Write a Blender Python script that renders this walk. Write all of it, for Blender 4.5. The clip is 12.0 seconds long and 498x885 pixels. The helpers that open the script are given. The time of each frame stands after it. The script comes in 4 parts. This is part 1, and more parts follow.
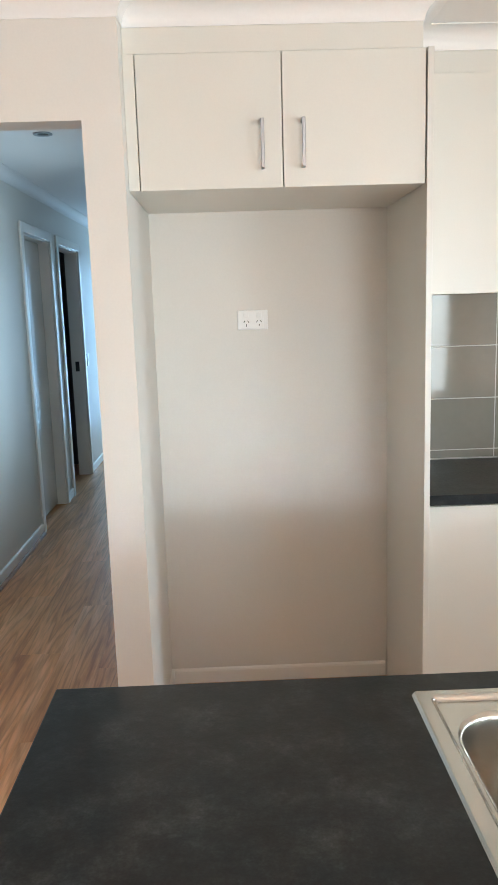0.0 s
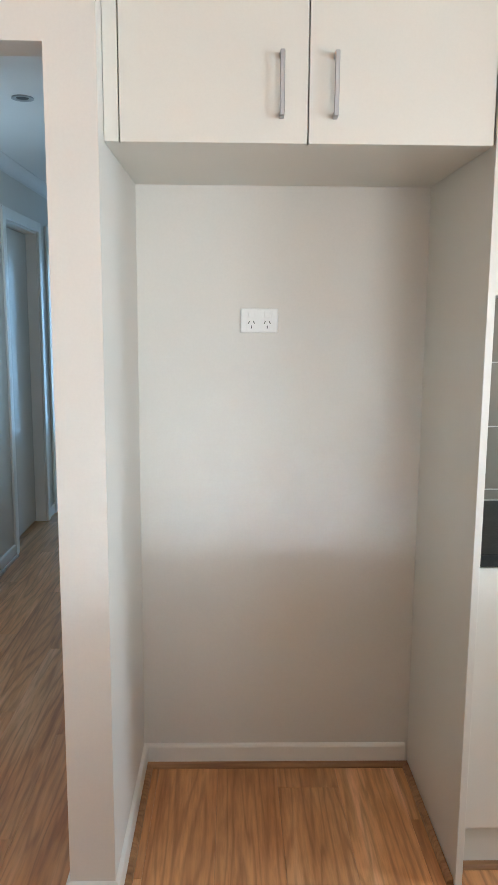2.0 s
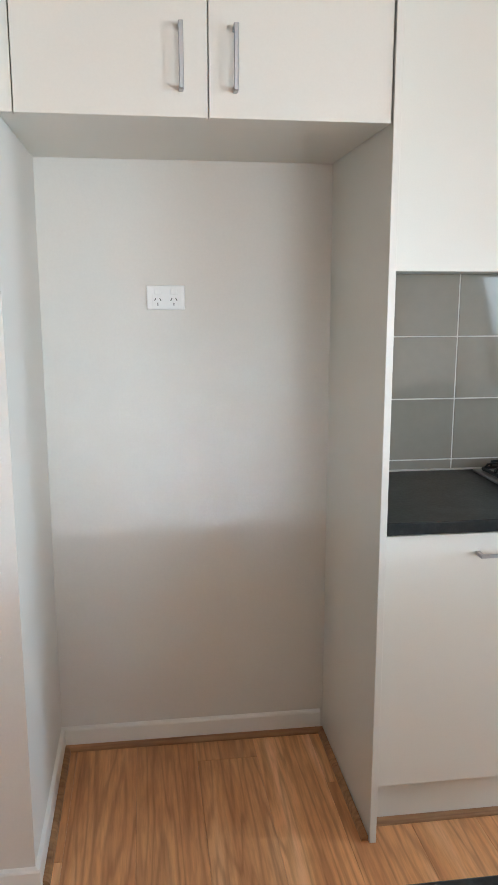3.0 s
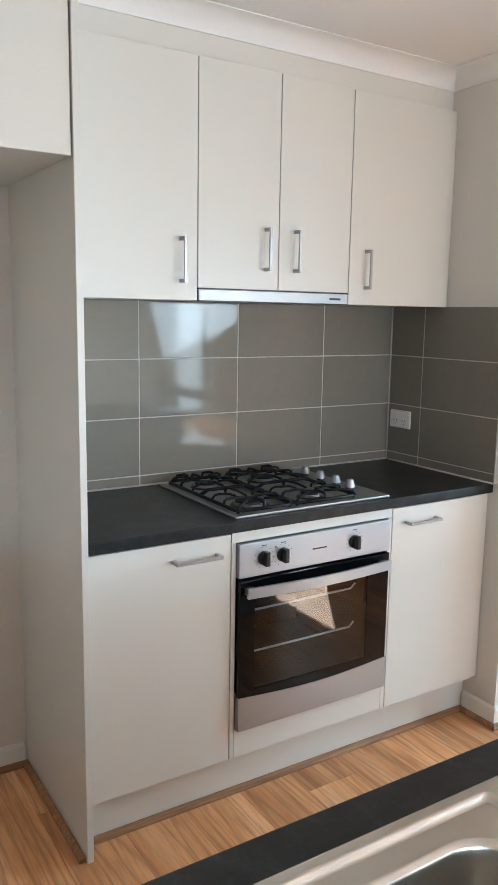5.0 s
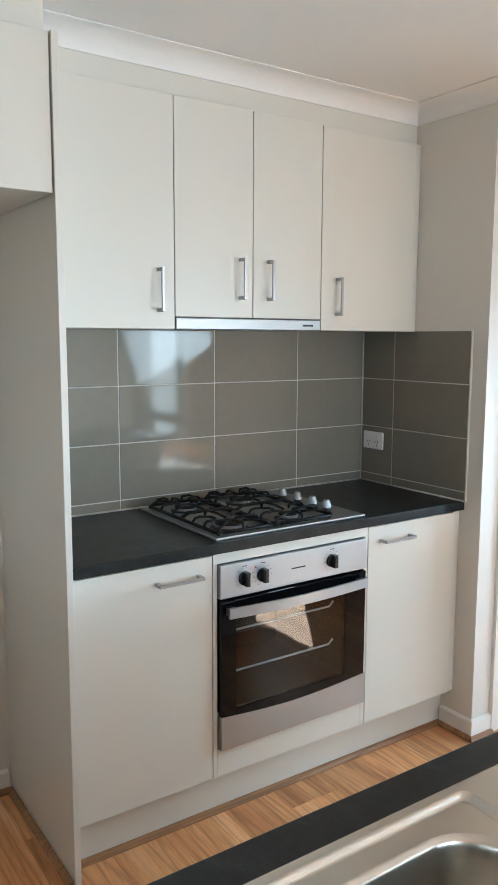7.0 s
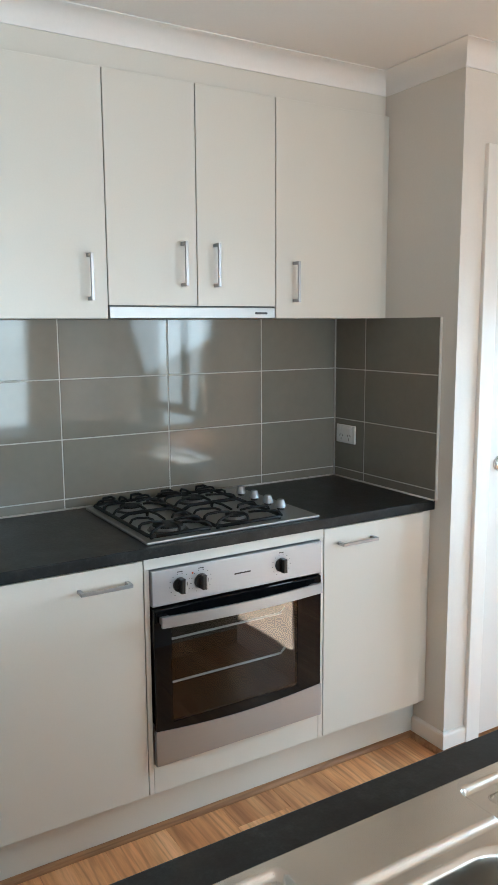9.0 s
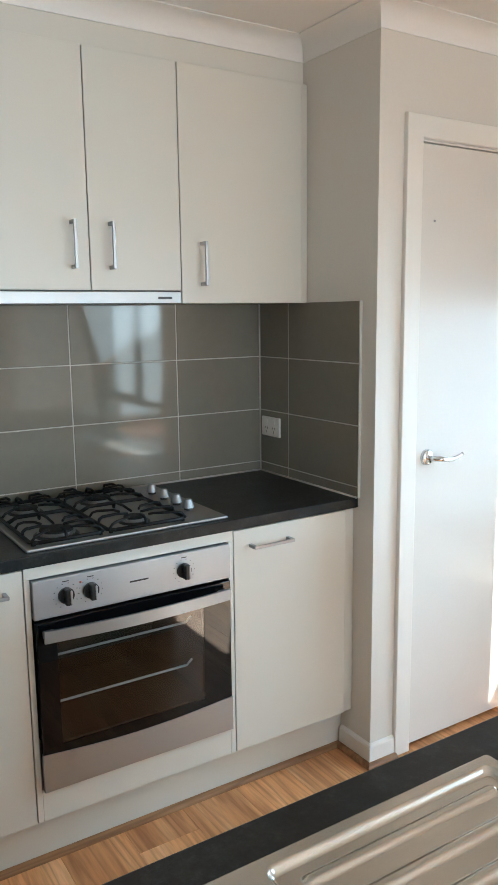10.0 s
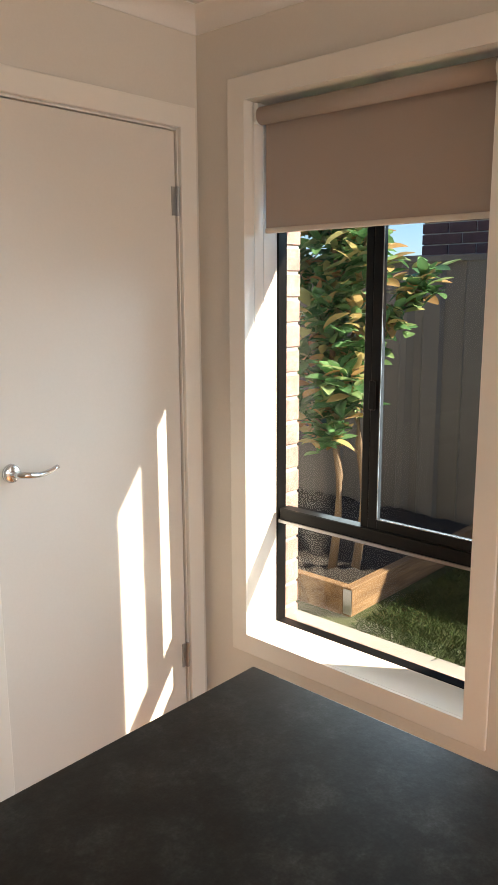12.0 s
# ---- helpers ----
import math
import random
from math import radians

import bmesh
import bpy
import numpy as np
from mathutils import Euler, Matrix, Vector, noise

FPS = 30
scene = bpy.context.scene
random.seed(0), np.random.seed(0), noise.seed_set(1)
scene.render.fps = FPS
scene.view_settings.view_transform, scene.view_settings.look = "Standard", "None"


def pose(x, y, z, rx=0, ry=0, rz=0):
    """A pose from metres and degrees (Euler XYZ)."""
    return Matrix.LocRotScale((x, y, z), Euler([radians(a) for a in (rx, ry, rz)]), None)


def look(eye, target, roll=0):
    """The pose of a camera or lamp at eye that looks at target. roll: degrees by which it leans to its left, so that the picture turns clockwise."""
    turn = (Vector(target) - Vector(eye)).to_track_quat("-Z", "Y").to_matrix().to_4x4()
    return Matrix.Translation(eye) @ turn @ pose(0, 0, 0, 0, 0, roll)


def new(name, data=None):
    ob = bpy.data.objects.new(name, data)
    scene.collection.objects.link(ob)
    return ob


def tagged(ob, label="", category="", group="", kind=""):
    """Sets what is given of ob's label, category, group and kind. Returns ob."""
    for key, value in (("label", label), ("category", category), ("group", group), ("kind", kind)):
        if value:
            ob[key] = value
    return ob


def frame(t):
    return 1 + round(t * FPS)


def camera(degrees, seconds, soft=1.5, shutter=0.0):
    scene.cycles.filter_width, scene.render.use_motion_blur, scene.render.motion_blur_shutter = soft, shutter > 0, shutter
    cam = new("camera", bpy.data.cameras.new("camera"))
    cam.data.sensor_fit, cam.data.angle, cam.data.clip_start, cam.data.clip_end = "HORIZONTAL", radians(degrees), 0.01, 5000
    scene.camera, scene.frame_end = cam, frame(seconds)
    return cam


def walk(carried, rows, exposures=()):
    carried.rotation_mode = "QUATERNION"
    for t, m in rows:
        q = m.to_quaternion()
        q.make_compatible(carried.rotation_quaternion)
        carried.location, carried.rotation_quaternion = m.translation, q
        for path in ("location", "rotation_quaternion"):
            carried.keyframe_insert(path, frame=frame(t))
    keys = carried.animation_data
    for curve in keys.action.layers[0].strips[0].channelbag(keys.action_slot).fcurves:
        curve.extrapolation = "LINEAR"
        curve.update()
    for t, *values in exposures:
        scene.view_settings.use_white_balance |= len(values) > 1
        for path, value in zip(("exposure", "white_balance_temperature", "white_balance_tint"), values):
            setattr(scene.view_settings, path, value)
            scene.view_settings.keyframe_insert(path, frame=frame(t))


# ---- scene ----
cam = camera(35.9, 12.0)
PATH = [
    (0, (0.722, 1.679, 1.518), (0.764, 3.648, 1.167), -1.8),
    (0.5, (0.695, 1.857, 1.497), (0.779, 3.822, 1.138), -1.3),
    (1, (0.712, 2.107, 1.491), (0.772, 4.079, 1.162), -0.1),
    (1.5, (0.743, 2.215, 1.487), (0.773, 4.189, 1.17), 0.6),
    (2, (0.733, 2.233, 1.473), (0.775, 4.206, 1.152), 0.4),
    (2.5, (0.721, 2.237, 1.479), (0.817, 4.204, 1.127), 0.0),
    (3, (0.744, 2.231, 1.474), (1.008, 4.177, 1.095), -0.0),
    (3.5, (0.781, 2.235, 1.48), (1.33, 4.123, 1.111), 0.2),
    (5.5, (0.635, 2.19, 1.495), (1.722, 3.839, 1.177), 1.0),
    (6, (0.628, 2.184, 1.498), (1.698, 3.847, 1.2), 0.8),
    (6.5, (0.623, 2.174, 1.501), (1.704, 3.834, 1.222), 0.5),
    (7, (0.621, 2.155, 1.506), (1.736, 3.793, 1.238), 0.2),
    (7.5, (0.692, 2.114, 1.506), (1.83, 3.738, 1.245), -0.5),
    (9.5, (1.094, 2.145, 1.514), (2.099, 3.846, 1.201), -0.3),
    (10, (1.266, 2.16, 1.503), (2.323, 3.825, 1.171), -0.7),
    (10.5, (1.441, 2.106, 1.527), (2.631, 3.676, 1.181), -0.3),
    (11, (1.62, 2.005, 1.534), (2.87, 3.528, 1.191), 0.3),
    (11.5, (1.78, 2.005, 1.525), (3.11, 3.457, 1.171), -0.3),
    (12, (2.009, 2.067, 1.523), (3.46, 3.388, 1.133), -0.3),
]
EXPOSURES = [(0.0, 2.72, 7000, 8), (2.5, 2.64, 6600, 7), (3.5, 2.60, 6350, 7), (5.5, 2.55, 6250, 5), (7.5, 2.47, 6200, 2), (9.5, 2.35, 6250, 2), (10.0, 2.28, 6300, 1), (10.5, 2.12, 6200, 1), (11.0, 1.98, 7150, 6), (11.5, 1.84, 7700, 9), (12.0, 1.66, 7950, 11)]
walk(cam, [(t, look(eye, target, roll)) for t, eye, target, roll in PATH], EXPOSURES)

# ---- light ----
SUN_DIR = Vector((-0.58, 0.854, -0.854)).normalized()     # the way the sunlight travels
world = bpy.data.worlds.new("world")
scene.world = world
world.use_nodes = True
sky = world.node_tree.nodes.new("ShaderNodeTexSky")
sky.sky_type, sky.sun_disc = "NISHITA", False
sky.dust_density, sky.ozone_density, sky.air_density = 0.2, 3.0, 1.0
sky.sun_elevation, sky.sun_rotation = math.asin(-SUN_DIR.z), math.atan2(-SUN_DIR.x, -SUN_DIR.y)
blue = world.node_tree.nodes.new("ShaderNodeMix")          # a clear, deep blue day
blue.data_type, blue.blend_type = "RGBA", "MULTIPLY"
blue.inputs[0].default_value, blue.inputs[7].default_value = 1.0, (0.60, 0.84, 1.25, 1)
world.node_tree.links.new(sky.outputs[0], blue.inputs[6])
world.node_tree.links.new(blue.outputs[2], world.node_tree.nodes["Background"].inputs[0])
world.node_tree.nodes["Background"].inputs[1].default_value = 0.060

sun_data = bpy.data.lights.new("sun", "SUN")
sun_data.energy, sun_data.angle, sun_data.color = 5.0, radians(0.5), (1.0, 0.94, 0.85)
new("sun", sun_data).matrix_world = look((9, -6, 9), Vector((9, -6, 9)) + SUN_DIR)


def daylight_lamp(name, at, to, wide, high, watts, colour):
    """An area lamp for daylight, set at an opening or standing in for one."""
    d = bpy.data.lights.new(name, "AREA")
    d.shape, d.size, d.size_y, d.energy, d.color = "RECTANGLE", wide, high, watts, colour
    ob = new(name, d)
    ob.matrix_world = look(at, to)
    return ob


daylight_lamp("daylight_kitchen_window", (4.06, 3.28, 1.05), (1.0, 3.36, 0.50), 0.70, 0.96, 3.2, (0.58, 0.79, 1.0)).data.spread = radians(105)
# Added lamp outside the glass, standing in for sky to give the door sheen.
daylight_lamp("door_sheen_sky_stand_in", (4.24, 3.22, 1.78), (3.40, 3.75, 0.90), 0.72, 0.10, 0.42, (0.42, 0.70, 1.0)).data.spread = radians(110)
daylight_lamp("daylight_dining_window", (4.06, 0.88, 1.10), (2.0, 1.10, 0.45), 1.5, 1.50, 16.5, (0.68, 0.85, 1.0)).data.spread = radians(140)
daylight_lamp("daylight_rear_window", (0.75, -2.58, 1.43), (0.80, 0.0, 1.41), 1.0, 0.18, 4.4, (0.76, 0.87, 1.0))
# Added narrow beam for the recess wall's bright patch, in place of low sky.
daylight_lamp("recess_patch_beam", (0.75, -2.57, 1.43), (0.85, 4.6, 0.86), 0.9, 0.14, 0.11, (0.50, 0.72, 1.0)).data.spread = radians(11)
# Added fill from behind on the right; no glazed door is known there.
daylight_lamp("rear_right_fill", (2.75, -2.58, 1.08), (2.4, 0.0, 0.55), 1.6, 1.95, 12.5, (0.74, 0.87, 1.0)).data.spread = radians(140)
# Added blue fill in front of the plain hall end wall, without any glazing.
daylight_lamp("hall_end_fill", (-0.15, 10.55, 1.1), (-0.15, 6.0, 1.1), 0.7, 1.8, 4.0, (0.30, 0.60, 1.0))
# Added fill that lifts the hall's left wall; no window is known here.
daylight_lamp("hall_side_fill", (0.36, 5.75, 1.25), (-1.0, 5.75, 1.6), 1.0, 1.3, 1.3, (0.45, 0.72, 1.0)).data.spread = radians(120)


# ---- materials ----
def nodes(name):
    m = bpy.data.materials.new(name)
    m.use_nodes = True
    return m, m.node_tree.nodes, m.node_tree.links, m.node_tree.nodes["Principled BSDF"]


def coords(n, l, scale=(1, 1, 1), random_shift=0.0):
    tc, mp = n.new("ShaderNodeTexCoord"), n.new("ShaderNodeMapping")
    mp.inputs["Scale"].default_value = scale
    l.new(tc.outputs["Object"], mp.inputs["Vector"])
    if random_shift:
        info, mul = n.new("ShaderNodeObjectInfo"), n.new("ShaderNodeVectorMath")
        mul.operation = "SCALE"
        mul.inputs[0].default_value = (1.0, 0.73, 0.41)
        mm = n.new("ShaderNodeMath")
        mm.operation, mm.inputs[1].default_value = "MULTIPLY", random_shift
        l.new(info.outputs["Random"], mm.inputs[0])
        l.new(mm.outputs[0], mul.inputs["Scale"])
        l.new(mul.outputs[0], mp.inputs["Location"])
    return mp.outputs[0]


def noise_tex(n, l, vec, scale, detail=4, rough=0.55, distort=0.0):
    t = n.new("ShaderNodeTexNoise")
    t.inputs["Scale"].default_value, t.inputs["Detail"].default_value = scale, detail
    t.inputs["Roughness"].default_value, t.inputs["Distortion"].default_value = rough, distort
    l.new(vec, t.inputs["Vector"])
    return t.outputs[0]


def ramp(n, l, value, stops):
    r = n.new("ShaderNodeValToRGB")
    while len(r.color_ramp.elements) < len(stops):
        r.color_ramp.elements.new(0.5)
    for e, (p, c) in zip(r.color_ramp.elements, stops):
        e.position, e.color = p, (*c, 1)
    l.new(value, r.inputs[0])
    return r.outputs[0]


def bump(n, l, bsdf, height, strength, distance):
    b = n.new("ShaderNodeBump")
    b.inputs["Strength"].default_value, b.inputs["Distance"].default_value = strength, distance
    l.new(height, b.inputs["Height"])
    l.new(b.outputs[0], bsdf.inputs["Normal"])


def mix_rgb(n, l, mode, fac, a, b):
    x = n.new("ShaderNodeMix")
    x.data_type, x.blend_type = "RGBA", mode
    if isinstance(fac, float):
        x.inputs[0].default_value = fac
    else:
        l.new(fac, x.inputs[0])
    l.new(a, x.inputs[6])
    l.new(b, x.inputs[7])
    return x.outputs[2]


def shade(c, f):
    return tuple(min(1, v * f) for v in c)


def surface(name, colour, rough, vary=0.05, scale=1.5, fine=60, relief=0.0, metal=0.0, stretch=(1, 1, 1), spec=0.5, rvary=0.02, shift=0.0):
    """A painted, moulded or cast surface with blotches and a fine grain."""
    m, n, l, b = nodes(name)
    vec = coords(n, l, stretch, shift)
    big, small = noise_tex(n, l, vec, scale, 3), noise_tex(n, l, vec, fine, 3)
    base = ramp(n, l, big, [(0.3, shade(colour, 1 - vary)), (0.7, shade(colour, 1 + vary))])
    grain = ramp(n, l, small, [(0.3, (1 - vary,) * 3), (0.7, (1, 1, 1))])
    l.new(mix_rgb(n, l, "MULTIPLY", 1.0, base, grain), b.inputs["Base Color"])
    rr = ramp(n, l, big, [(0.3, (max(0.02, rough - rvary),) * 3), (0.7, (rough + rvary,) * 3)])
    l.new(rr, b.inputs["Roughness"])
    b.inputs["Metallic"].default_value, b.inputs["Specular IOR Level"].default_value = metal, spec
    if relief:
        bump(n, l, b, small, relief, 0.002)
    return m


def wood_material(name, dark, mid, light, rough=0.32, along=1):
    """Boards with a long streaked grain and cathedral figure; each board differs."""
    m, n, l, b = nodes(name)
    st = [11.0, 11.0, 11.0]
    st[along] = 0.9
    vec = coords(n, l, st, 37.0)
    fig = noise_tex(n, l, vec, 1.0, 4, 0.5, 0.6)
    st2 = [120.0, 120.0, 120.0]
    st2[along] = 9.0
    grain = noise_tex(n, l, coords(n, l, st2, 11.0), 1.0, 3)
    st3 = [8.0, 8.0, 8.0]
    st3[along] = 0.45
    rings = noise_tex(n, l, coords(n, l, st3, 23.0), 1.0, 2.5, 0.5, 0.15)
    many, sine = n.new("ShaderNodeMath"), n.new("ShaderNodeMath")       # growth rings cut lengthwise
    many.operation, sine.operation = "MULTIPLY", "SINE"
    many.inputs[1].default_value = 80.0
    l.new(rings, many.inputs[0])
    l.new(many.outputs[0], sine.inputs[0])
    base = ramp(n, l, fig, [(0.28, dark), (0.5, mid), (0.72, light)])
    half = n.new("ShaderNodeMapRange")
    half.inputs[1].default_value, half.inputs[2].default_value = -1.0, 1.0
    l.new(sine.outputs[0], half.inputs[0])
    lines = ramp(n, l, half.outputs[0], [(0.0, (0.58, 0.48, 0.40)), (0.22, (0.9, 0.87, 0.84)), (0.5, (1, 1, 1)), (1.0, (1.1, 1.08, 1.05))])
    c = mix_rgb(n, l, "MULTIPLY", 0.5, base, lines)
    fine = ramp(n, l, grain, [(0.35, (0.62, 0.55, 0.5)), (0.6, (1, 1, 1))])
    c = mix_rgb(n, l, "MULTIPLY", 0.45, c, fine)
    info = n.new("ShaderNodeObjectInfo")
    tone = ramp(n, l, info.outputs["Random"], [(0.0, (0.86, 0.84, 0.82)), (1.0, (1.1, 1.08, 1.05))])
    l.new(mix_rgb(n, l, "MULTIPLY", 1.0, c, tone), b.inputs["Base Color"])
    b.inputs["Roughness"].default_value = rough
    bump(n, l, b, grain, 0.12, 0.001)
    return m


def glass_material(name, tint=(1, 1, 1), rough=0.0, ior=1.5):
    """Thin pane: clear, with a mirror sheen that grows at grazing angles."""
    m, n, l, b = nodes(name)
    n.remove(b)
    tr, gl, mx, fr = n.new("ShaderNodeBsdfTransparent"), n.new("ShaderNodeBsdfGlossy"), n.new("ShaderNodeMixShader"), n.new("ShaderNodeFresnel")
    tr.inputs[0].default_value = (*tint, 1)
    gl.inputs["Roughness"].default_value = rough
    fr.inputs[0].default_value = ior
    l.new(fr.outputs[0], mx.inputs[0])
    l.new(tr.outputs[0], mx.inputs[1])
    l.new(gl.outputs[0], mx.inputs[2])
    l.new(mx.outputs[0], n["Material Output"].inputs[0])
    return m


def steel_material(name, colour=(0.62, 0.61, 0.59), rough=0.28, stretch=(2, 90, 90)):
    m, n, l, b = nodes(name)
    g = noise_tex(n, l, coords(n, l, stretch), 6.0, 4)
    big = noise_tex(n, l, coords(n, l), 4.0, 3)
    l.new(ramp(n, l, g, [(0.3, shade(colour, 0.975)), (0.7, shade(colour, 1.02))]), b.inputs["Base Color"])
    l.new(ramp(n, l, big, [(0.3, (rough - 0.006,) * 3), (0.7, (rough + 0.006,) * 3)]), b.inputs["Roughness"])
    b.inputs["Metallic"].default_value = 1.0
    bump(n, l, b, g, 0.006, 0.0003)
    return m


def bench_material():
    """Charcoal laminate with cloudy lighter blotches and a leathery relief."""
    m, n, l, b = nodes("charcoal_laminate")
    vec = coords(n, l)
    clouds, spots, fine = noise_tex(n, l, vec, 13, 8, 0.66), noise_tex(n, l, vec, 95, 4, 0.6), noise_tex(n, l, vec, 260, 3)
    c1 = ramp(n, l, clouds, [(0.36, (0.0062, 0.0072, 0.0078)), (0.52, (0.0142, 0.0162, 0.0170)), (0.68, (0.036, 0.040, 0.040))])
    c2 = ramp(n, l, spots, [(0.32, (0.72, 0.72, 0.72)), (0.55, (1.0, 1.0, 1.0)), (0.72, (1.5, 1.5, 1.5))])
    c1 = mix_rgb(n, l, "MULTIPLY", 1.0, c1, ramp(n, l, fine, [(0.35, (0.75, 0.75, 0.75)), (0.65, (1.2, 1.2, 1.2))]))
    l.new(mix_rgb(n, l, "MULTIPLY", 1.0, c1, c2), b.inputs["Base Color"])
    l.new(ramp(n, l, spots, [(0.3, (0.28,) * 3), (0.7, (0.36,) * 3)]), b.inputs["Roughness"])
    b.inputs["Specular IOR Level"].default_value = 0.32
    bump(n, l, b, spots, 0.12, 0.002)
    return m


WALL = surface("warm_white_wall_paint", (0.72, 0.688, 0.638), 0.55, 0.025, 0.8, 140, 0.05)
CEIL = surface("white_ceiling_paint", (0.82, 0.81, 0.79), 0.7, 0.02, 0.7, 120, 0.03)
TRIM = surface("white_gloss_trim_paint", (0.82, 0.795, 0.75), 0.32, 0.012, 2.0, 90, 0.03)
DOORPAINT = surface("semi_gloss_door_paint", (0.74, 0.71, 0.67), 0.235, 0.02, 1.3, 110, 0.04, spec=0.45)
LAMINATE = surface("off_white_cabinet_laminate", (0.70, 0.677, 0.618), 0.305, 0.02, 1.0, 200, 0.05)
CARCASS = surface("white_melamine_board", (0.72, 0.70, 0.67), 0.4, 0.02, 1.0, 150)
TILE = surface("taupe_glazed_tile", (0.232, 0.214, 0.178), 0.05, 0.05, 2.0, 30, 0.0, rvary=0.02, shift=9.0)
GROUT = surface("pale_grout", (0.57, 0.55, 0.51), 0.8, 0.08, 5, 90, 0.2)
BENCH = bench_material()
FLOOR = wood_material("blackbutt_laminate_board", (0.57, 0.252, 0.104), (0.77, 0.390, 0.174), (0.92, 0.550, 0.298), 0.40)
BEAD = wood_material("stained_timber_bead", (0.26, 0.125, 0.058), (0.38, 0.20, 0.095), (0.48, 0.27, 0.14), 0.45, 0)
STEEL = steel_material("brushed_stainless_steel", (0.43, 0.43, 0.43), 0.42)
OVENSTEEL = steel_material("brushed_oven_steel", (0.42, 0.447, 0.480), 0.44, (2, 260, 260))
SINKSTEEL = steel_material("satin_stainless_sink", (0.62, 0.60, 0.55), 0.24, (40, 90, 90))
SATIN = steel_material("satin_nickel", (0.44, 0.44, 0.45), 0.36, (40, 40, 2))
CHROME = steel_material("chrome", (0.7, 0.71, 0.72), 0.1, (10, 10, 10))
IRON = surface("black_cast_iron", (0.006, 0.006, 0.0065), 0.5, 0.15, 20, 300, 0.25, spec=0.25)
BLACKGLASS = surface("black_oven_glass", (0.004, 0.004, 0.005), 0.025, 0.1, 3, 30, rvary=0.005, spec=0.28)
ENAMEL = surface("dark_oven_enamel", (0.004, 0.004, 0.004), 0.45, 0.2, 8, 80, spec=0.12)
# Near-white base colour carries the gleam of the chromed rack wire.
RACK = surface("pale_wire_chrome_gleam", (0.88, 0.87, 0.85), 0.35, 0.03, 8, 80)
DARKPLASTIC = surface("black_plastic", (0.015, 0.015, 0.016), 0.35, 0.1, 8, 80)
WHITEPLASTIC = surface("white_switch_plastic", (0.80, 0.80, 0.78), 0.32, 0.02, 6, 80)
BLACKALU = surface("black_powder_coated_aluminium", (0.005, 0.005, 0.0055), 0.42, 0.1, 6, 300, 0.06, spec=0.22)
FABRIC = surface("taupe_blind_fabric", (0.42, 0.355, 0.315), 0.85, 0.03, 2, 420, 0.3)
HEM = surface("cream_hem_fabric", (0.66, 0.60, 0.54), 0.6, 0.03, 3, 300, 0.2)
OVENGLASS = glass_material("tinted_oven_glass", (0.42, 0.42, 0.42), 0.0, 1.68)
PANE = glass_material("clear_window_glass", (0.93, 0.96, 0.95), 0.0, 1.30)
BRICK = surface("orange_face_brick", (0.50, 0.335, 0.30), 0.85, 0.28, 9, 70, 0.5, shift=5.0)
DARKBRICK = surface("plum_face_brick", (0.17, 0.085, 0.075), 0.85, 0.2, 9, 70, 0.5, shift=5.0)
MORTAR = surface("grey_mortar", (0.55, 0.52, 0.47), 0.9, 0.1, 12, 90, 0.4)
FENCE = surface("grey_steel_fence", (0.125, 0.12, 0.113), 0.5, 0.06, 2, 60)
SLEEPER = wood_material("treated_pine_sleeper", (0.14, 0.082, 0.042), (0.25, 0.155, 0.082), (0.33, 0.22, 0.125), 0.8, 0)
SOIL = surface("dark_garden_soil", (0.016, 0.011, 0.008), 0.95, 0.4, 14, 60, 0.8)
TURF = surface("turf_base", (0.045, 0.06, 0.018), 0.95, 0.3, 6, 60, 0.6)
GRASS = surface("grass_blade", (0.036, 0.068, 0.014), 0.6, 0.25, 3, 40)
PAVING = surface("pale_concrete_path", (0.33, 0.32, 0.30), 0.85, 0.1, 3, 60, 0.3)
BARK = surface("tan_bark", (0.22, 0.15, 0.095), 0.85, 0.2, 12, 60, 0.4)
SOFFIT = surface("eave_lining_paint", (0.55, 0.53, 0.5), 0.7, 0.03, 2, 60)
GUTTER = surface("dark_gutter_steel", (0.05, 0.05, 0.05), 0.4, 0.05, 3, 60)
ROOF = surface("dark_roof_tile", (0.07, 0.065, 0.06), 0.7, 0.15, 4, 50, 0.3)
# Dark base colour carries the shade of the room beyond the doorway.
ROOMSHADE = surface("shade_darkened_room_paint", (0.16, 0.155, 0.15), 0.7, 0.03, 2, 60)


# ---- building blocks ----
def thing(name, label, category, group="", kind="", at=(0, 0, 0)):
    ob = new(name)
    ob.location = at
    ob.empty_display_size = 0.05
    return tagged(ob, label, category, group, kind)


def part(name, bm, material, parent=None, label="", smooth=False):
    """Links a bmesh, in world coordinates, as one mesh under a thing or a part."""
    me = bpy.data.meshes.new(name)
    if smooth:
        for f in bm.faces:
            f.smooth = True
    bm.to_mesh(me)
    bm.free()
    me.materials.append(material)
    ob = new(name, me)
    if parent is not None:
        ob.parent = parent
        if parent.type == "EMPTY":
            ob.matrix_parent_inverse = Matrix.Translation(-parent.location)
    if label:
        ob["label"] = label
    return ob


def box(bm, x0, y0, z0, x1, y1, z1, bevel=0.0, seg=1):
    r = bmesh.ops.create_cube(bm, size=1, matrix=Matrix.LocRotScale(((x0 + x1) / 2, (y0 + y1) / 2, (z0 + z1) / 2), None, (abs(x1 - x0), abs(y1 - y0), abs(z1 - z0))))
    if bevel:
        edges = list({e for v in r["verts"] for e in v.link_edges})
        bmesh.ops.bevel(bm, geom=edges, offset=bevel, segments=seg, affect="EDGES", profile=0.5)
    return bm


def slab(x0, y0, z0, x1, y1, z1, bevel=0.0, seg=1):
    return box(bmesh.new(), x0, y0, z0, x1, y1, z1, bevel, seg)


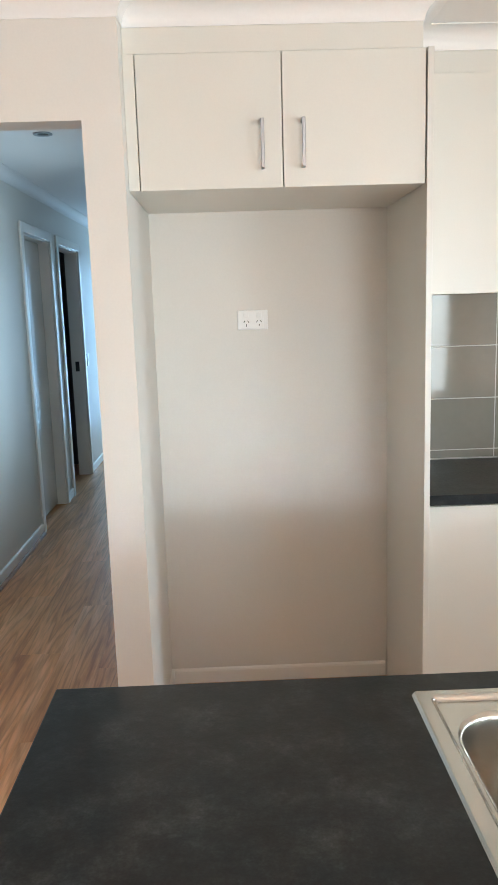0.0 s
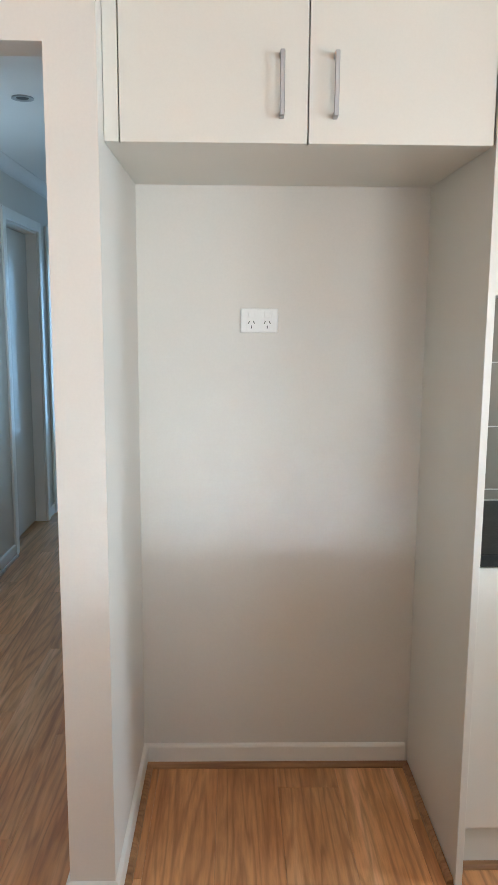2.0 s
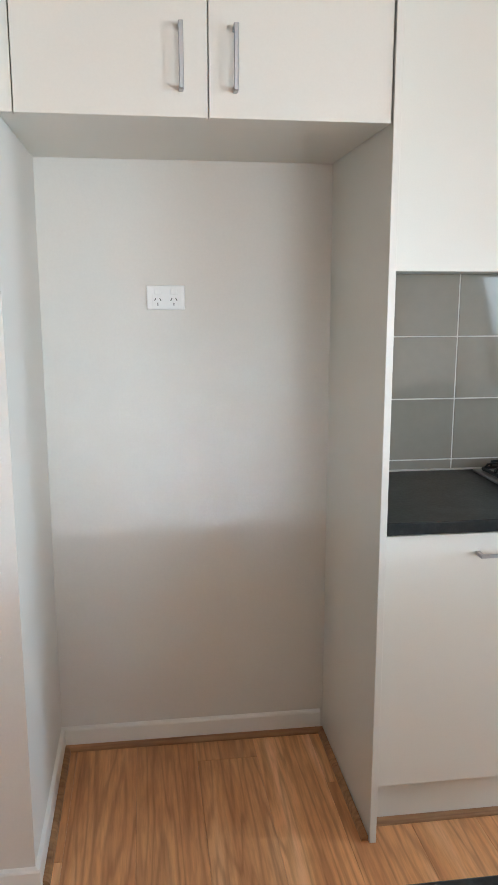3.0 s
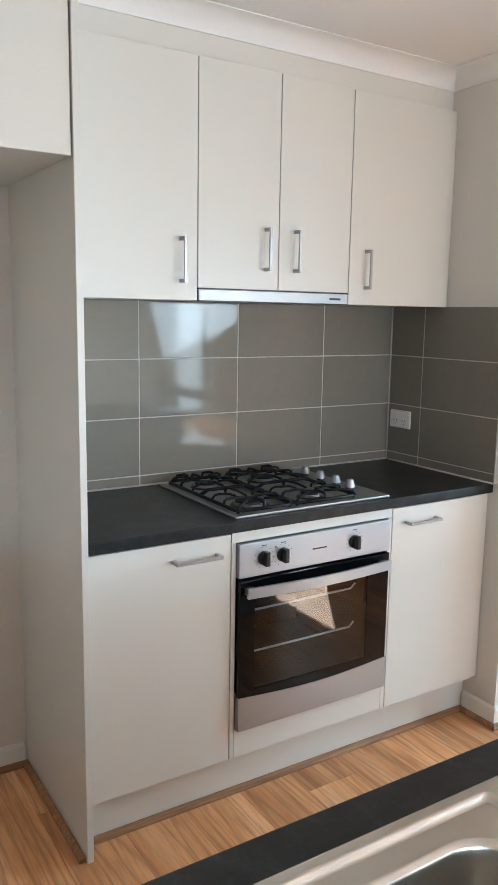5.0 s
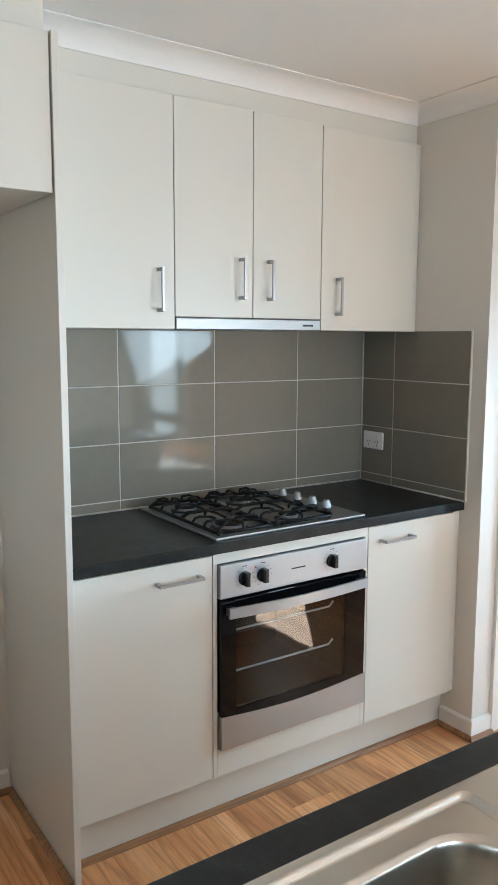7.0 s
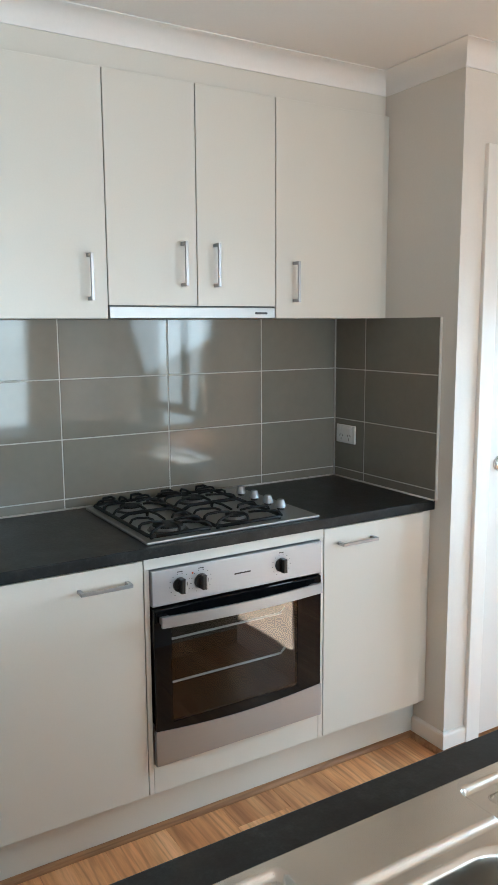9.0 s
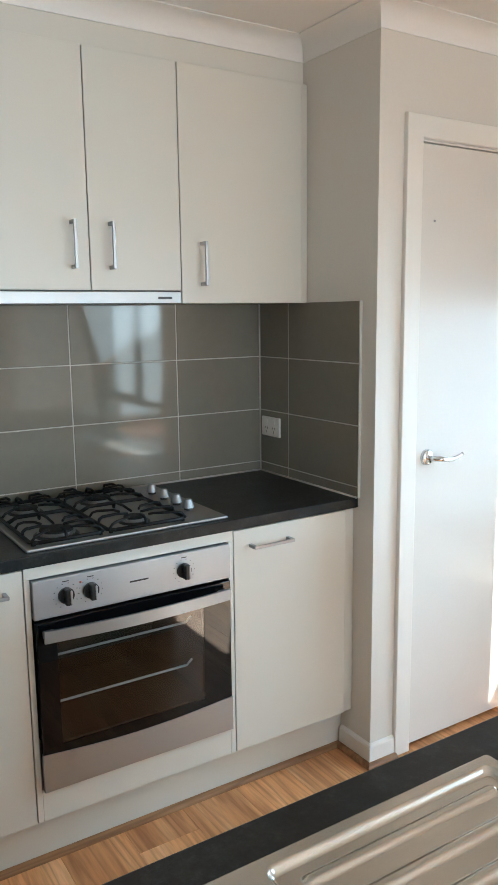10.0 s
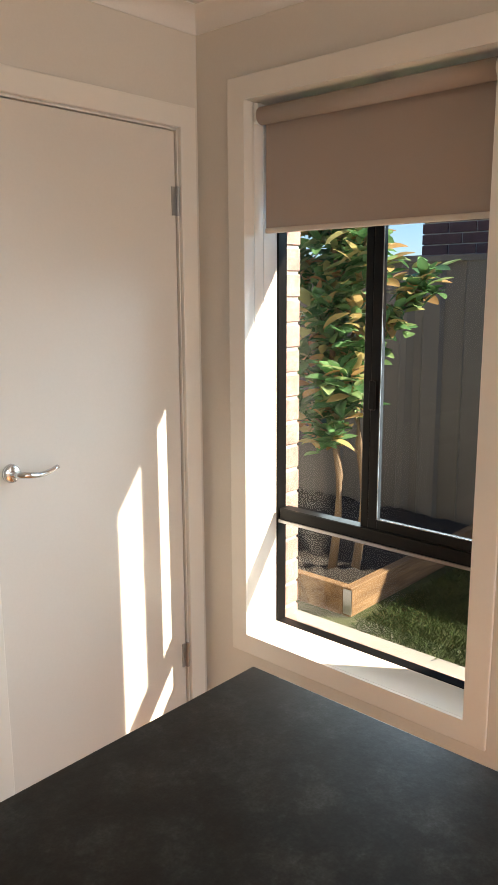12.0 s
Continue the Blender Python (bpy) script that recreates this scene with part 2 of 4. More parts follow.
def tube(bm, a, b, r0, r1=None, n=12, caps=True):
    a, b = Vector(a), Vector(b)
    d = b - a
    m = Matrix.Translation((a + b) / 2) @ d.to_track_quat("Z", "Y").to_matrix().to_4x4()
    bmesh.ops.create_cone(bm, cap_ends=caps, segments=n, radius1=r0, radius2=r0 if r1 is None else r1, depth=d.length, matrix=m)
    return bm


def sweep(bm, pts, r, n=6):
    """A bent rod through points: rings joined one to the next."""
    pts = [Vector(p) for p in pts]
    rings = []
    for i, p in enumerate(pts):
        d = (pts[min(i + 1, len(pts) - 1)] - pts[max(i - 1, 0)]).normalized()
        side = d.cross(Vector((0, 0, 1)))
        side = side.normalized() if side.length > 1e-4 else Vector((1, 0, 0))
        up = side.cross(d)
        rad = r[i] if isinstance(r, (list, tuple)) else r
        rings.append([bm.verts.new(p + rad * (math.cos(2 * math.pi * k / n) * side + math.sin(2 * math.pi * k / n) * up)) for k in range(n)])
    for a, b in zip(rings, rings[1:]):
        for k in range(n):
            bm.faces.new((a[k], a[(k + 1) % n], b[(k + 1) % n], b[k]))
    bm.faces.new(rings[0][::-1])
    bm.faces.new(rings[-1])
    return bm


def prism(bm, outline, axis, a, b):
    """Extrudes a 2D outline along an axis from a to b. Outline coordinates are the two other axes in order."""
    def put(u, v, w):
        return {"x": (w, u, v), "y": (u, w, v), "z": (u, v, w)}[axis]
    lo, hi = [bm.verts.new(put(u, v, a)) for u, v in outline], [bm.verts.new(put(u, v, b)) for u, v in outline]
    k = len(outline)
    for i in range(k):
        bm.faces.new((lo[i], lo[(i + 1) % k], hi[(i + 1) % k], hi[i]))
    bm.faces.new(lo[::-1])
    bm.faces.new(hi)
    bmesh.ops.recalc_face_normals(bm, faces=bm.faces)
    return bm


def holed_plate(outer, hole, axis, a, b):
    """A rectangular plate with a rectangular hole, in one piece: (u0, v0, u1, v1) twice, then its span along the axis."""
    bm = bmesh.new()

    def put(u, v, w):
        return {"x": (w, u, v), "y": (u, w, v), "z": (u, v, w)}[axis]
    ring = lambda r, w: [bm.verts.new(put(u, v, w)) for u, v in ((r[0], r[1]), (r[2], r[1]), (r[2], r[3]), (r[0], r[3]))]
    o0, o1, h0, h1 = ring(outer, a), ring(outer, b), ring(hole, a), ring(hole, b)
    for i in range(4):
        j = (i + 1) % 4
        for f in ((o0[i], o0[j], h0[j], h0[i]), (o1[i], o1[j], h1[j], h1[i]), (o0[i], o0[j], o1[j], o1[i]), (h0[i], h0[j], h1[j], h1[i])):
            bm.faces.new(f)
    bmesh.ops.recalc_face_normals(bm, faces=bm.faces)
    outer_edges = [e for e in bm.edges if all(v in o0 + o1 for v in e.verts)]
    bmesh.ops.bevel(bm, geom=outer_edges, offset=0.0025, segments=2, affect="EDGES", profile=0.5)
    return bm


def moulding(path, profile, closed=False):
    """Sweeps a profile of (out, z) along a plan path, mitred; the room lies on the path's right hand."""
    bm = bmesh.new()
    n = len(path)
    rings = []
    for i in range(n):
        p = Vector(path[i])
        a = Vector(path[i - 1]) if (i or closed) else None
        c = Vector(path[(i + 1) % n]) if (i < n - 1 or closed) else None
        d1 = (p - a).normalized() if a is not None else (c - p).normalized()
        d2 = (c - p).normalized() if c is not None else d1
        n1, n2 = Vector((d1.y, -d1.x)), Vector((d2.y, -d2.x))
        mit = (n1 + n2).normalized()
        mit /= max(0.2, mit.dot(n1))
        rings.append([bm.verts.new((p.x + mit.x * o, p.y + mit.y * o, z)) for o, z in profile])
    k = len(profile)
    for i in range(n if closed else n - 1):
        a, b = rings[i], rings[(i + 1) % n]
        for j in range(k):
            bm.faces.new((a[j], a[(j + 1) % k], b[(j + 1) % k], b[j]))
    if not closed:
        bm.faces.new(rings[0])
        bm.faces.new(rings[-1][::-1])
    bmesh.ops.recalc_face_normals(bm, faces=bm.faces)
    return bm


def bar_handle(parent, centre, length, upright):
    """A flat D handle of satin metal on two posts; the door faces -y."""
    x, y, z = centre
    bm, h, w, out = bmesh.new(), length / 2, 0.0052, 0.034
    if upright:
        box(bm, x - w, y - out, z - h, x + w, y - out + 0.007, z + h, 0.0015)
        for s in (-1, 1):
            box(bm, x - w, y - out + 0.0068, z + s * h - (0.011 if s > 0 else 0), x + w, y + 0.0005, z + s * h + (0.011 if s < 0 else 0), 0.001)
    else:
        box(bm, x - h, y - out, z - w, x + h, y - out + 0.007, z + w, 0.0015)
        for s in (-1, 1):
            box(bm, x + s * h - (0.011 if s > 0 else 0), y - out + 0.0068, z - w, x + s * h + (0.011 if s < 0 else 0), y + 0.0005, z + w, 0.001)
    part("handle", bm, SATIN, parent, "satin nickel bar handle")


# ---- structure ----
CEIL_Z, CORN_Z = 2.368, 2.307
BACK_Y, NIB_Y, PILLAR_X, DOOR_Y, EAST_X = 4.598, 3.965, 2.870, 3.952, 3.840
HALL_X, NIB_L, NIB_R, HEAD_Z = -0.620, 0.330, 0.443, 2.042
REAR_Y, WEST_X, HALL_END = -2.6, -3.6, 10.6


def wall(name, boxes, material=WALL, label="painted plasterboard wall in warm white"):
    bm = bmesh.new()
    for b in boxes:
        box(bm, *b)
    return tagged(part(name, bm, material), label, "wall", "", "structure")


WIN = (2.932, 3.737, 0.358, 2.084)      # kitchen window: y0, y1, z0, z1
WIN2 = (0.06, 1.76, 0.346, 2.086)
EAST_OUT = 4.178
wall("wall_north", [(NIB_L, BACK_Y, 0, PILLAR_X, BACK_Y + 0.1, CEIL_Z)])
# The unseen opening at y 5.24 to 6.26 is added for the hall fill.
wall("wall_nib", [(NIB_L, NIB_Y, 0, NIB_R, BACK_Y, CEIL_Z), (NIB_L, BACK_Y + 0.1, 0, NIB_R, 5.24, CEIL_Z), (NIB_L, 5.24, 0, NIB_R, 6.26, 0.58), (NIB_L, 5.24, 1.92, NIB_R, 6.26, CEIL_Z), (NIB_L, 6.26, 0, NIB_R, HALL_END, CEIL_Z)])
wall("wall_header", [(WEST_X, NIB_Y, HEAD_Z, NIB_L, NIB_Y + 0.1, CEIL_Z), (WEST_X, NIB_Y, 0, HALL_X - 0.11, NIB_Y + 0.1, HEAD_Z)])
wall("wall_pantry", [(PILLAR_X, DOOR_Y, 0, 3.03, BACK_Y + 0.1, CEIL_Z), (3.03, DOOR_Y, 2.018, 3.75, DOOR_Y + 0.1, CEIL_Z), (3.75, DOOR_Y, 0, EAST_X, DOOR_Y + 0.1, CEIL_Z)])
wall("wall_pantry_back", [(3.03, BACK_Y, 0, EAST_X, BACK_Y + 0.1, CEIL_Z)])
HOLES = [(w[0] - 0.0185, w[1] + 0.0185, w[2] - 0.0185, w[3] + 0.0185) for w in (WIN2, WIN)]
east, y_at = [], REAR_Y
for h in HOLES:
    east += [(EAST_X, y_at, 0, 3.98, h[0], CEIL_Z), (EAST_X, h[0], 0, 3.98, h[1], h[2]), (EAST_X, h[0], h[3], 3.98, h[1], CEIL_Z)]
    y_at = h[1]
wall("wall_east", east + [(EAST_X, y_at, 0, 3.98, BACK_Y + 0.1, CEIL_Z)])
# The tall right-hand opening is unseen, added for the rear fill lamp.
wall("wall_south", [(WEST_X, REAR_Y - 0.1, 0, -0.76, REAR_Y, CEIL_Z), (1.16, REAR_Y - 0.1, 0, 1.94, REAR_Y, CEIL_Z), (3.56, REAR_Y - 0.1, 0, EAST_X + 0.1, REAR_Y, CEIL_Z),
                    (-0.76, REAR_Y - 0.1, 0, 1.16, REAR_Y, 1.2), (-0.76, REAR_Y - 0.1, 1.64, 1.16, REAR_Y, CEIL_Z), (1.94, REAR_Y - 0.1, 2.07, 3.56, REAR_Y, CEIL_Z)])
wall("wall_west", [(WEST_X - 0.1, REAR_Y - 0.1, 0, WEST_X, NIB_Y + 0.1, CEIL_Z)])
wall("wall_hall", [(HALL_X - 0.11, NIB_Y, 0, HALL_X, 6.93, CEIL_Z), (HALL_X - 0.11, 6.93, 2.04, HALL_X, 7.70, CEIL_Z), (HALL_X - 0.11, 7.70, 0, HALL_X, 7.99, CEIL_Z),
                   (HALL_X - 0.11, 7.99, 2.04, HALL_X, 8.80, CEIL_Z), (HALL_X - 0.11, 8.80, 0, HALL_X, HALL_END, CEIL_Z)])
wall("wall_hall_end", [(HALL_X, HALL_END, 0, NIB_L, HALL_END + 0.1, CEIL_Z)])
wall("wall_dark_room", [(-2.6, 6.8, 0, -2.5, 9.4, CEIL_Z), (-2.5, 9.3, 0, HALL_X - 0.11, 9.4, CEIL_Z), (-2.5, 6.8, 0, HALL_X - 0.11, 6.9, CEIL_Z)], ROOMSHADE, "bedroom wall seen through an open door, its colour darkened for shade")
tagged(part("ceiling", slab(-3.7, REAR_Y - 0.1, CEIL_Z, EAST_X + 0.12, HALL_END + 0.1, CEIL_Z + 0.06), CEIL), "flat white painted plasterboard ceiling", "ceiling", "", "structure")


def cove(z0, size=0.072):
    pr = [(0.0, z0), (0.004, z0)]
    for i in range(25):
        a = math.pi / 2 * i / 24
        pr.append((0.004 + (size - 0.010) * (1 - math.cos(a)), z0 + 0.003 + (CEIL_Z - z0 - 0.008) * math.sin(a)))
    return pr + [(size, CEIL_Z - 0.004), (size, CEIL_Z - 0.0005), (0.0, CEIL_Z - 0.0005)]


ROOM_LOOP = [(WEST_X, NIB_Y), (NIB_R, NIB_Y), (NIB_R, 4.052), (1.312, 4.052), (1.312, 4.325), (PILLAR_X, 4.325), (PILLAR_X, DOOR_Y), (EAST_X, DOOR_Y), (EAST_X, REAR_Y), (WEST_X, REAR_Y)]
tagged(part("cornice", moulding(ROOM_LOOP, cove(CORN_Z), True), CEIL), "white coved plaster cornice round the room", "cornice", "", "structure")
tagged(part("cornice", moulding([(HALL_X, NIB_Y + 0.1), (HALL_X, HALL_END)], cove(CORN_Z), False), CEIL), "white coved plaster cornice along the hall", "cornice", "", "structure")

SKIRT = [(0, 0.0), (0.012, 0.0), (0.012, 0.060), (0.009, 0.066), (0.0, 0.070)]


def skirting(path, label="white painted skirting board"):
    tagged(part("baseboard", moulding(path, [(o, z + 0.006) for o, z in SKIRT]), TRIM), label, "skirting", "", "structure")


skirting([(NIB_L, NIB_Y + 0.3), (NIB_L, NIB_Y), (NIB_R, NIB_Y), (NIB_R, BACK_Y), (1.310, BACK_Y)])
skirting([(PILLAR_X, 4.10), (PILLAR_X, DOOR_Y), (2.972, DOOR_Y)])
skirting([(HALL_X, NIB_Y + 0.1), (HALL_X, 6.86)])
skirting([(HALL_X, 7.77), (HALL_X, 7.92)])
skirting([(HALL_X, 8.87), (HALL_X, HALL_END), (NIB_L, HALL_END)])
skirting([(EAST_X, DOOR_Y - 0.012), (EAST_X, REAR_Y)])

BEADP = [(0.0, 0.0), (0.018, 0.0), (0.017, 0.007), (0.012, 0.013), (0.004, 0.016), (0.0, 0.016)]


def bead(path):
    tagged(part("trim", moulding(path, BEADP), BEAD), "thin brown timber bead along the floor edge", "floor bead", "", "structure")


bead([(NIB_R + 0.012, NIB_Y + 0.02), (NIB_R + 0.012, BACK_Y - 0.012), (1.318, BACK_Y - 0.012), (1.318, 4.035)])
bead([(1.340, 4.106), (PILLAR_X - 0.012, 4.106), (PILLAR_X - 0.012, DOOR_Y - 0.012), (2.972, DOOR_Y - 0.012)])
bead([(HALL_X + 0.012, NIB_Y + 0.1), (HALL_X + 0.012, 6.86)])


# ---- pantry door ----
def hinge(parent, x, y, z):
    bm = bmesh.new()
    tube(bm, (x, y - 0.006, z - 0.045), (x, y - 0.006, z + 0.045), 0.0065, n=10)
    for i in (-1, 1):
        box(bm, x - 0.0005 + i * 0.011 - 0.0095, y - 0.003, z - 0.044, x + i * 0.011 + 0.0095, y + 0.001, z + 0.044)
    part("hinge", bm, SATIN, parent, "dull steel butt hinge")


def lever(parent, x, y, z):
    bm = bmesh.new()
    tube(bm, (x, y + 0.001, z), (x, y - 0.008, z), 0.027, 0.026, 28)
    tube(bm, (x, y - 0.008, z), (x, y - 0.012, z), 0.026, 0.020, 28)
    part("rose", bm, CHROME, parent, "round chrome rose", True)
    pts = [(x, y - 0.008, z), (x, y - 0.034, z), (x + 0.006, y - 0.046, z), (x + 0.02, y - 0.052, z - 0.001)]
    pts += [(x + 0.02 + 0.105 * i / 8, y - 0.052 + 0.008 * math.sin(i / 8 * math.pi / 2), z - 0.001 - 0.008 * math.sin(i / 8 * math.pi) + 0.006 * (i / 8) ** 2) for i in range(1, 9)]
    part("lever", sweep(bmesh.new(), pts, [0.009] * 4 + [0.0085 - 0.0025 * i / 8 for i in range(8)], 10), CHROME, parent, "curved chrome lever", True)


def architrave_y(parent, x0, x1, z1, y, w=0.066):
    """Door casing on a wall that faces -y: two legs and a head, mitred by butting."""
    bm = prism(bmesh.new(), [(x0 - w, 0.0), (x0, 0.0), (x0, z1), (x1, z1), (x1, 0.0), (x1 + w, 0.0), (x1 + w, z1 + w), (x0 - w, z1 + w)], "y", y - 0.016, y - 0.0005)
    bmesh.ops.bevel(bm, geom=[e for e in bm.edges if all(v.co.y < y - 0.01 for v in e.verts)], offset=0.003, segments=2, affect="EDGES", profile=0.5)
    part("architrave", bm, TRIM, parent)


door = thing("door_1", "closed white flush pantry door with chrome lever handle", "door", kind="structure", at=(3.39, DOOR_Y, 0))
part("leaf", slab(3.0382, DOOR_Y + 0.004, 0.012, 3.742, DOOR_Y + 0.039, 2.012, 0.002), DOORPAINT, door)
jamb = slab(3.0302, DOOR_Y - 0.003, 0, 3.0350, DOOR_Y + 0.098, 2.0178)
box(jamb, 3.746, DOOR_Y - 0.003, 0, 3.7498, DOOR_Y + 0.098, 2.0178)
box(jamb, 3.0372, DOOR_Y - 0.003, 2.0145, 3.7458, DOOR_Y + 0.098, 2.0178)
box(jamb, 3.0352, DOOR_Y + 0.042, 0, 3.05, DOOR_Y + 0.06, 2.014)
part("jamb", jamb, TRIM, door)
architrave_y(door, 3.035, 3.752, 2.022, DOOR_Y)
for z in (0.245, 1.80):
    hinge(door, 3.7445, DOOR_Y + 0.002, z)
lever(door, 3.100, DOOR_Y + 0.004, 1.026)
part("nail", tube(bmesh.new(), (3.106, DOOR_Y + 0.005, 1.782), (3.106, DOOR_Y - 0.004, 1.782), 0.0016, 0.0022, 8), SATIN, door, "small nail left in the door")


# ---- kitchen window in the east wall ----
def pane(parent, y0, z0, y1, z1, x):
    bm = bmesh.new()
    bm.faces.new([bm.verts.new((x, a, b)) for a, b in ((y0, z0), (y1, z0), (y1, z1), (y0, z1))])
    ob = part("pane", bm, PANE, parent, "clear glass pane")
    ob.visible_shadow = False
    return ob


def framed(parent, name, y0, z0, y1, z1, x0, x1, w, label=""):
    bm = bmesh.new()
    box(bm, x0, y0, z0, x1, y0 + w, z1, 0.002)
    box(bm, x0, y1 - w, z0, x1, y1, z1, 0.002)
    box(bm, x0, y0 + w - 0.001, z0, x1, y1 - w + 0.001, z0 + w, 0.002)
    box(bm, x0, y0 + w - 0.001, z1 - w, x1, y1 - w + 0.001, z1, 0.002)
    return part(name, bm, BLACKALU, parent, label)


def sash_window(name, span, label):
    y0, y1, z0, z1 = span
    w = thing(name, label, "window", kind="structure", at=(EAST_X, (y0 + y1) / 2, z0))
    t, mid, a = 0.735, (y0 + y1) / 2 + 0.030, 0.068
    lining = bmesh.new()          # timber reveal lining
    box(lining, EAST_X - 0.003, y0 - 0.018, z0 - 0.018, 3.9840, y0, z1 + 0.018)
    box(lining, EAST_X - 0.003, y1, z0 - 0.018, 3.9840, y1 + 0.018, z1 + 0.018)
    box(lining, EAST_X - 0.003, y0, z1, 3.9840, y1, z1 + 0.018)
    part("lining", lining, TRIM, w)
    part("window_sill", slab(EAST_X - 0.003, y0 + 0.0005, z0 - 0.018, 3.9840, y1 - 0.0005, z0, 0.002), TRIM, w, "white sill board")
    part("architrave", holed_plate((y0 - a, z0 - a, y1 + a, z1 + a), (y0, z0, y1, z1), "x", EAST_X - 0.014, EAST_X - 0.0031), TRIM, w)
    framed(w, "window_frame", y0 - 0.02, z0 - 0.026, y1 + 0.02, z1 + 0.057, 3.9850, 4.0300, 0.026, "black aluminium window frame")
    part("transom", slab(3.9820, y0 + 0.011, t, 4.0290, y1 - 0.016, t + 0.045, 0.003), BLACKALU, w)
    part("transom_lip", slab(3.9760, y0 + 0.016, t - 0.006, 3.9815, y1 - 0.016, t + 0.004), SATIN, w, "pale weather strip under the transom")
    part("mullion", slab(3.990, mid + 0.0005, t + 0.044, 4.022, mid + 0.028, z1 + 0.024, 0.002), BLACKALU, w)
    framed(w, "sliding_sash", y0 + 0.014, t + 0.045, mid + 0.000, z1 + 0.024, 3.9880, 4.0100, 0.034)
    part("sash_latch", slab(3.9760, mid - 0.022, 1.16, 3.9875, mid + 0.0, 1.25, 0.003), BLACKALU, w, "small black sash catch")
    pane(w, mid + 0.02, t + 0.04, y1 - 0.008, z1 + 0.025, 4.0150)
    pane(w, y0 + 0.046, t + 0.077, mid - 0.032, z1 - 0.009, 3.9990)
    pane(w, y0 + 0.016, z0 + 0.02, y1 - 0.016, t + 0.002, 4.0130)
    # rubber glazing beads, pale against the black frame
    gb = bmesh.new()
    for b in ((y0 + 0.048, t + 0.079, y0 + 0.051, z1 - 0.05), (mid - 0.037, t + 0.079, mid - 0.034, z1 - 0.05), (y0 + 0.048, t + 0.079, mid - 0.034, t + 0.082)):
        box(gb, 3.9865, b[0], b[1], 3.9878, b[2], b[3])
    part("glazing_bead", gb, SATIN, w, "pale glazing bead")
    return w


sash_window("window_1", WIN, "tall black aluminium window with sliding sash over a fixed pane")
sash_window("window_2", WIN2, "tall black aluminium dining window with sliding sash")

blind = thing("roller_blind", "taupe fabric roller blind drawn a quarter down in the window", "blind", at=(3.92, 3.33, 2.086))
tb = tube(bmesh.new(), (3.886, WIN[0] + 0.022, 2.043), (3.886, WIN[1] - 0.020, 2.043), 0.0265, n=32)
part("roller", tb, FABRIC, blind, "fabric rolled on its tube", True)
part("fabric", slab(3.9108, WIN[0] + 0.030, 1.712, 3.912, WIN[1] - 0.017, 2.048), FABRIC, blind)
part("bottom_bar", slab(3.905, WIN[0] + 0.028, 1.697, 3.918, WIN[1] - 0.015, 1.714, 0.005, 3), HEM, blind, "cream padded hem bar")
for y, s in ((WIN[0] + 0.001, 1), (WIN[1] - 0.001, -1)):
    bb = slab(3.866, y, 2.02, 3.906, y + s * 0.018, 2.08, 0.004)
    tube(bb, (3.886, y + s * 0.016, 2.043), (3.886, y + s * 0.021, 2.043), 0.024, n=24)
    part("bracket", bb, WHITEPLASTIC, blind, "white end bracket")
ch = bmesh.new()
for dx in (-0.022, 0.022):
    tube(ch, (3.886 + dx, WIN[1] - 0.009, 1.15), (3.886 + dx, WIN[1] - 0.009, 2.03), 0.0009, n=5)
    for i in range(105):
        bmesh.ops.create_icosphere(ch, subdivisions=1, radius=0.0021, matrix=Matrix.Translation((3.886 + dx, WIN[1] - 0.009, 1.155 + i * 0.0083)))
part("chain", ch, WHITEPLASTIC, blind, "beaded pull chain")


# ---- fridge recess ----
def slab_door(parent, x0, x1, z0, z1, y, name="door", t=0.018):
    return part(name, slab(x0, y, z0, x1, y + t, z1, 0.0015, 2), LAMINATE, parent)


fc = thing("overhead_cabinet", "off-white two-door cabinet over the empty fridge recess", "cabinet", at=(0.88, 4.3, 1.857))
part("body", slab(NIB_R + 0.001, 4.053, 1.858, 1.3172, BACK_Y - 0.001, 2.236), LAMINATE, fc)
part("filler", slab(NIB_R + 0.001, 4.036, 1.858, 0.4765, 4.0525, 2.232, 0.001), LAMINATE, fc)
part("top_filler", slab(NIB_R + 0.001, 4.051, 2.2365, 1.312, 4.30, CEIL_Z - 0.002), LAMINATE, fc)
for x0, x1, hx in ((0.4795, 0.8965, 0.838), (0.8995, 1.3165, 0.957)):
    bar_handle(slab_door(fc, x0, x1, 1.857, 2.231, 4.033), (hx, 4.033, 1.977), 0.136, True)
ep = thing("end_panel", "tall off-white laminate panel beside the fridge recess", "panel", at=(1.329, 4.3, 0))
part("board", slab(1.320, 4.0275, 0.0, 1.338, BACK_Y - 0.001, 2.232), LAMINATE, ep)
part("edge_strip", slab(1.320, 4.0255, 0.0, 1.338, 4.0273, 2.232, 0.0006), LAMINATE, ep, "thin off-white edge banding")


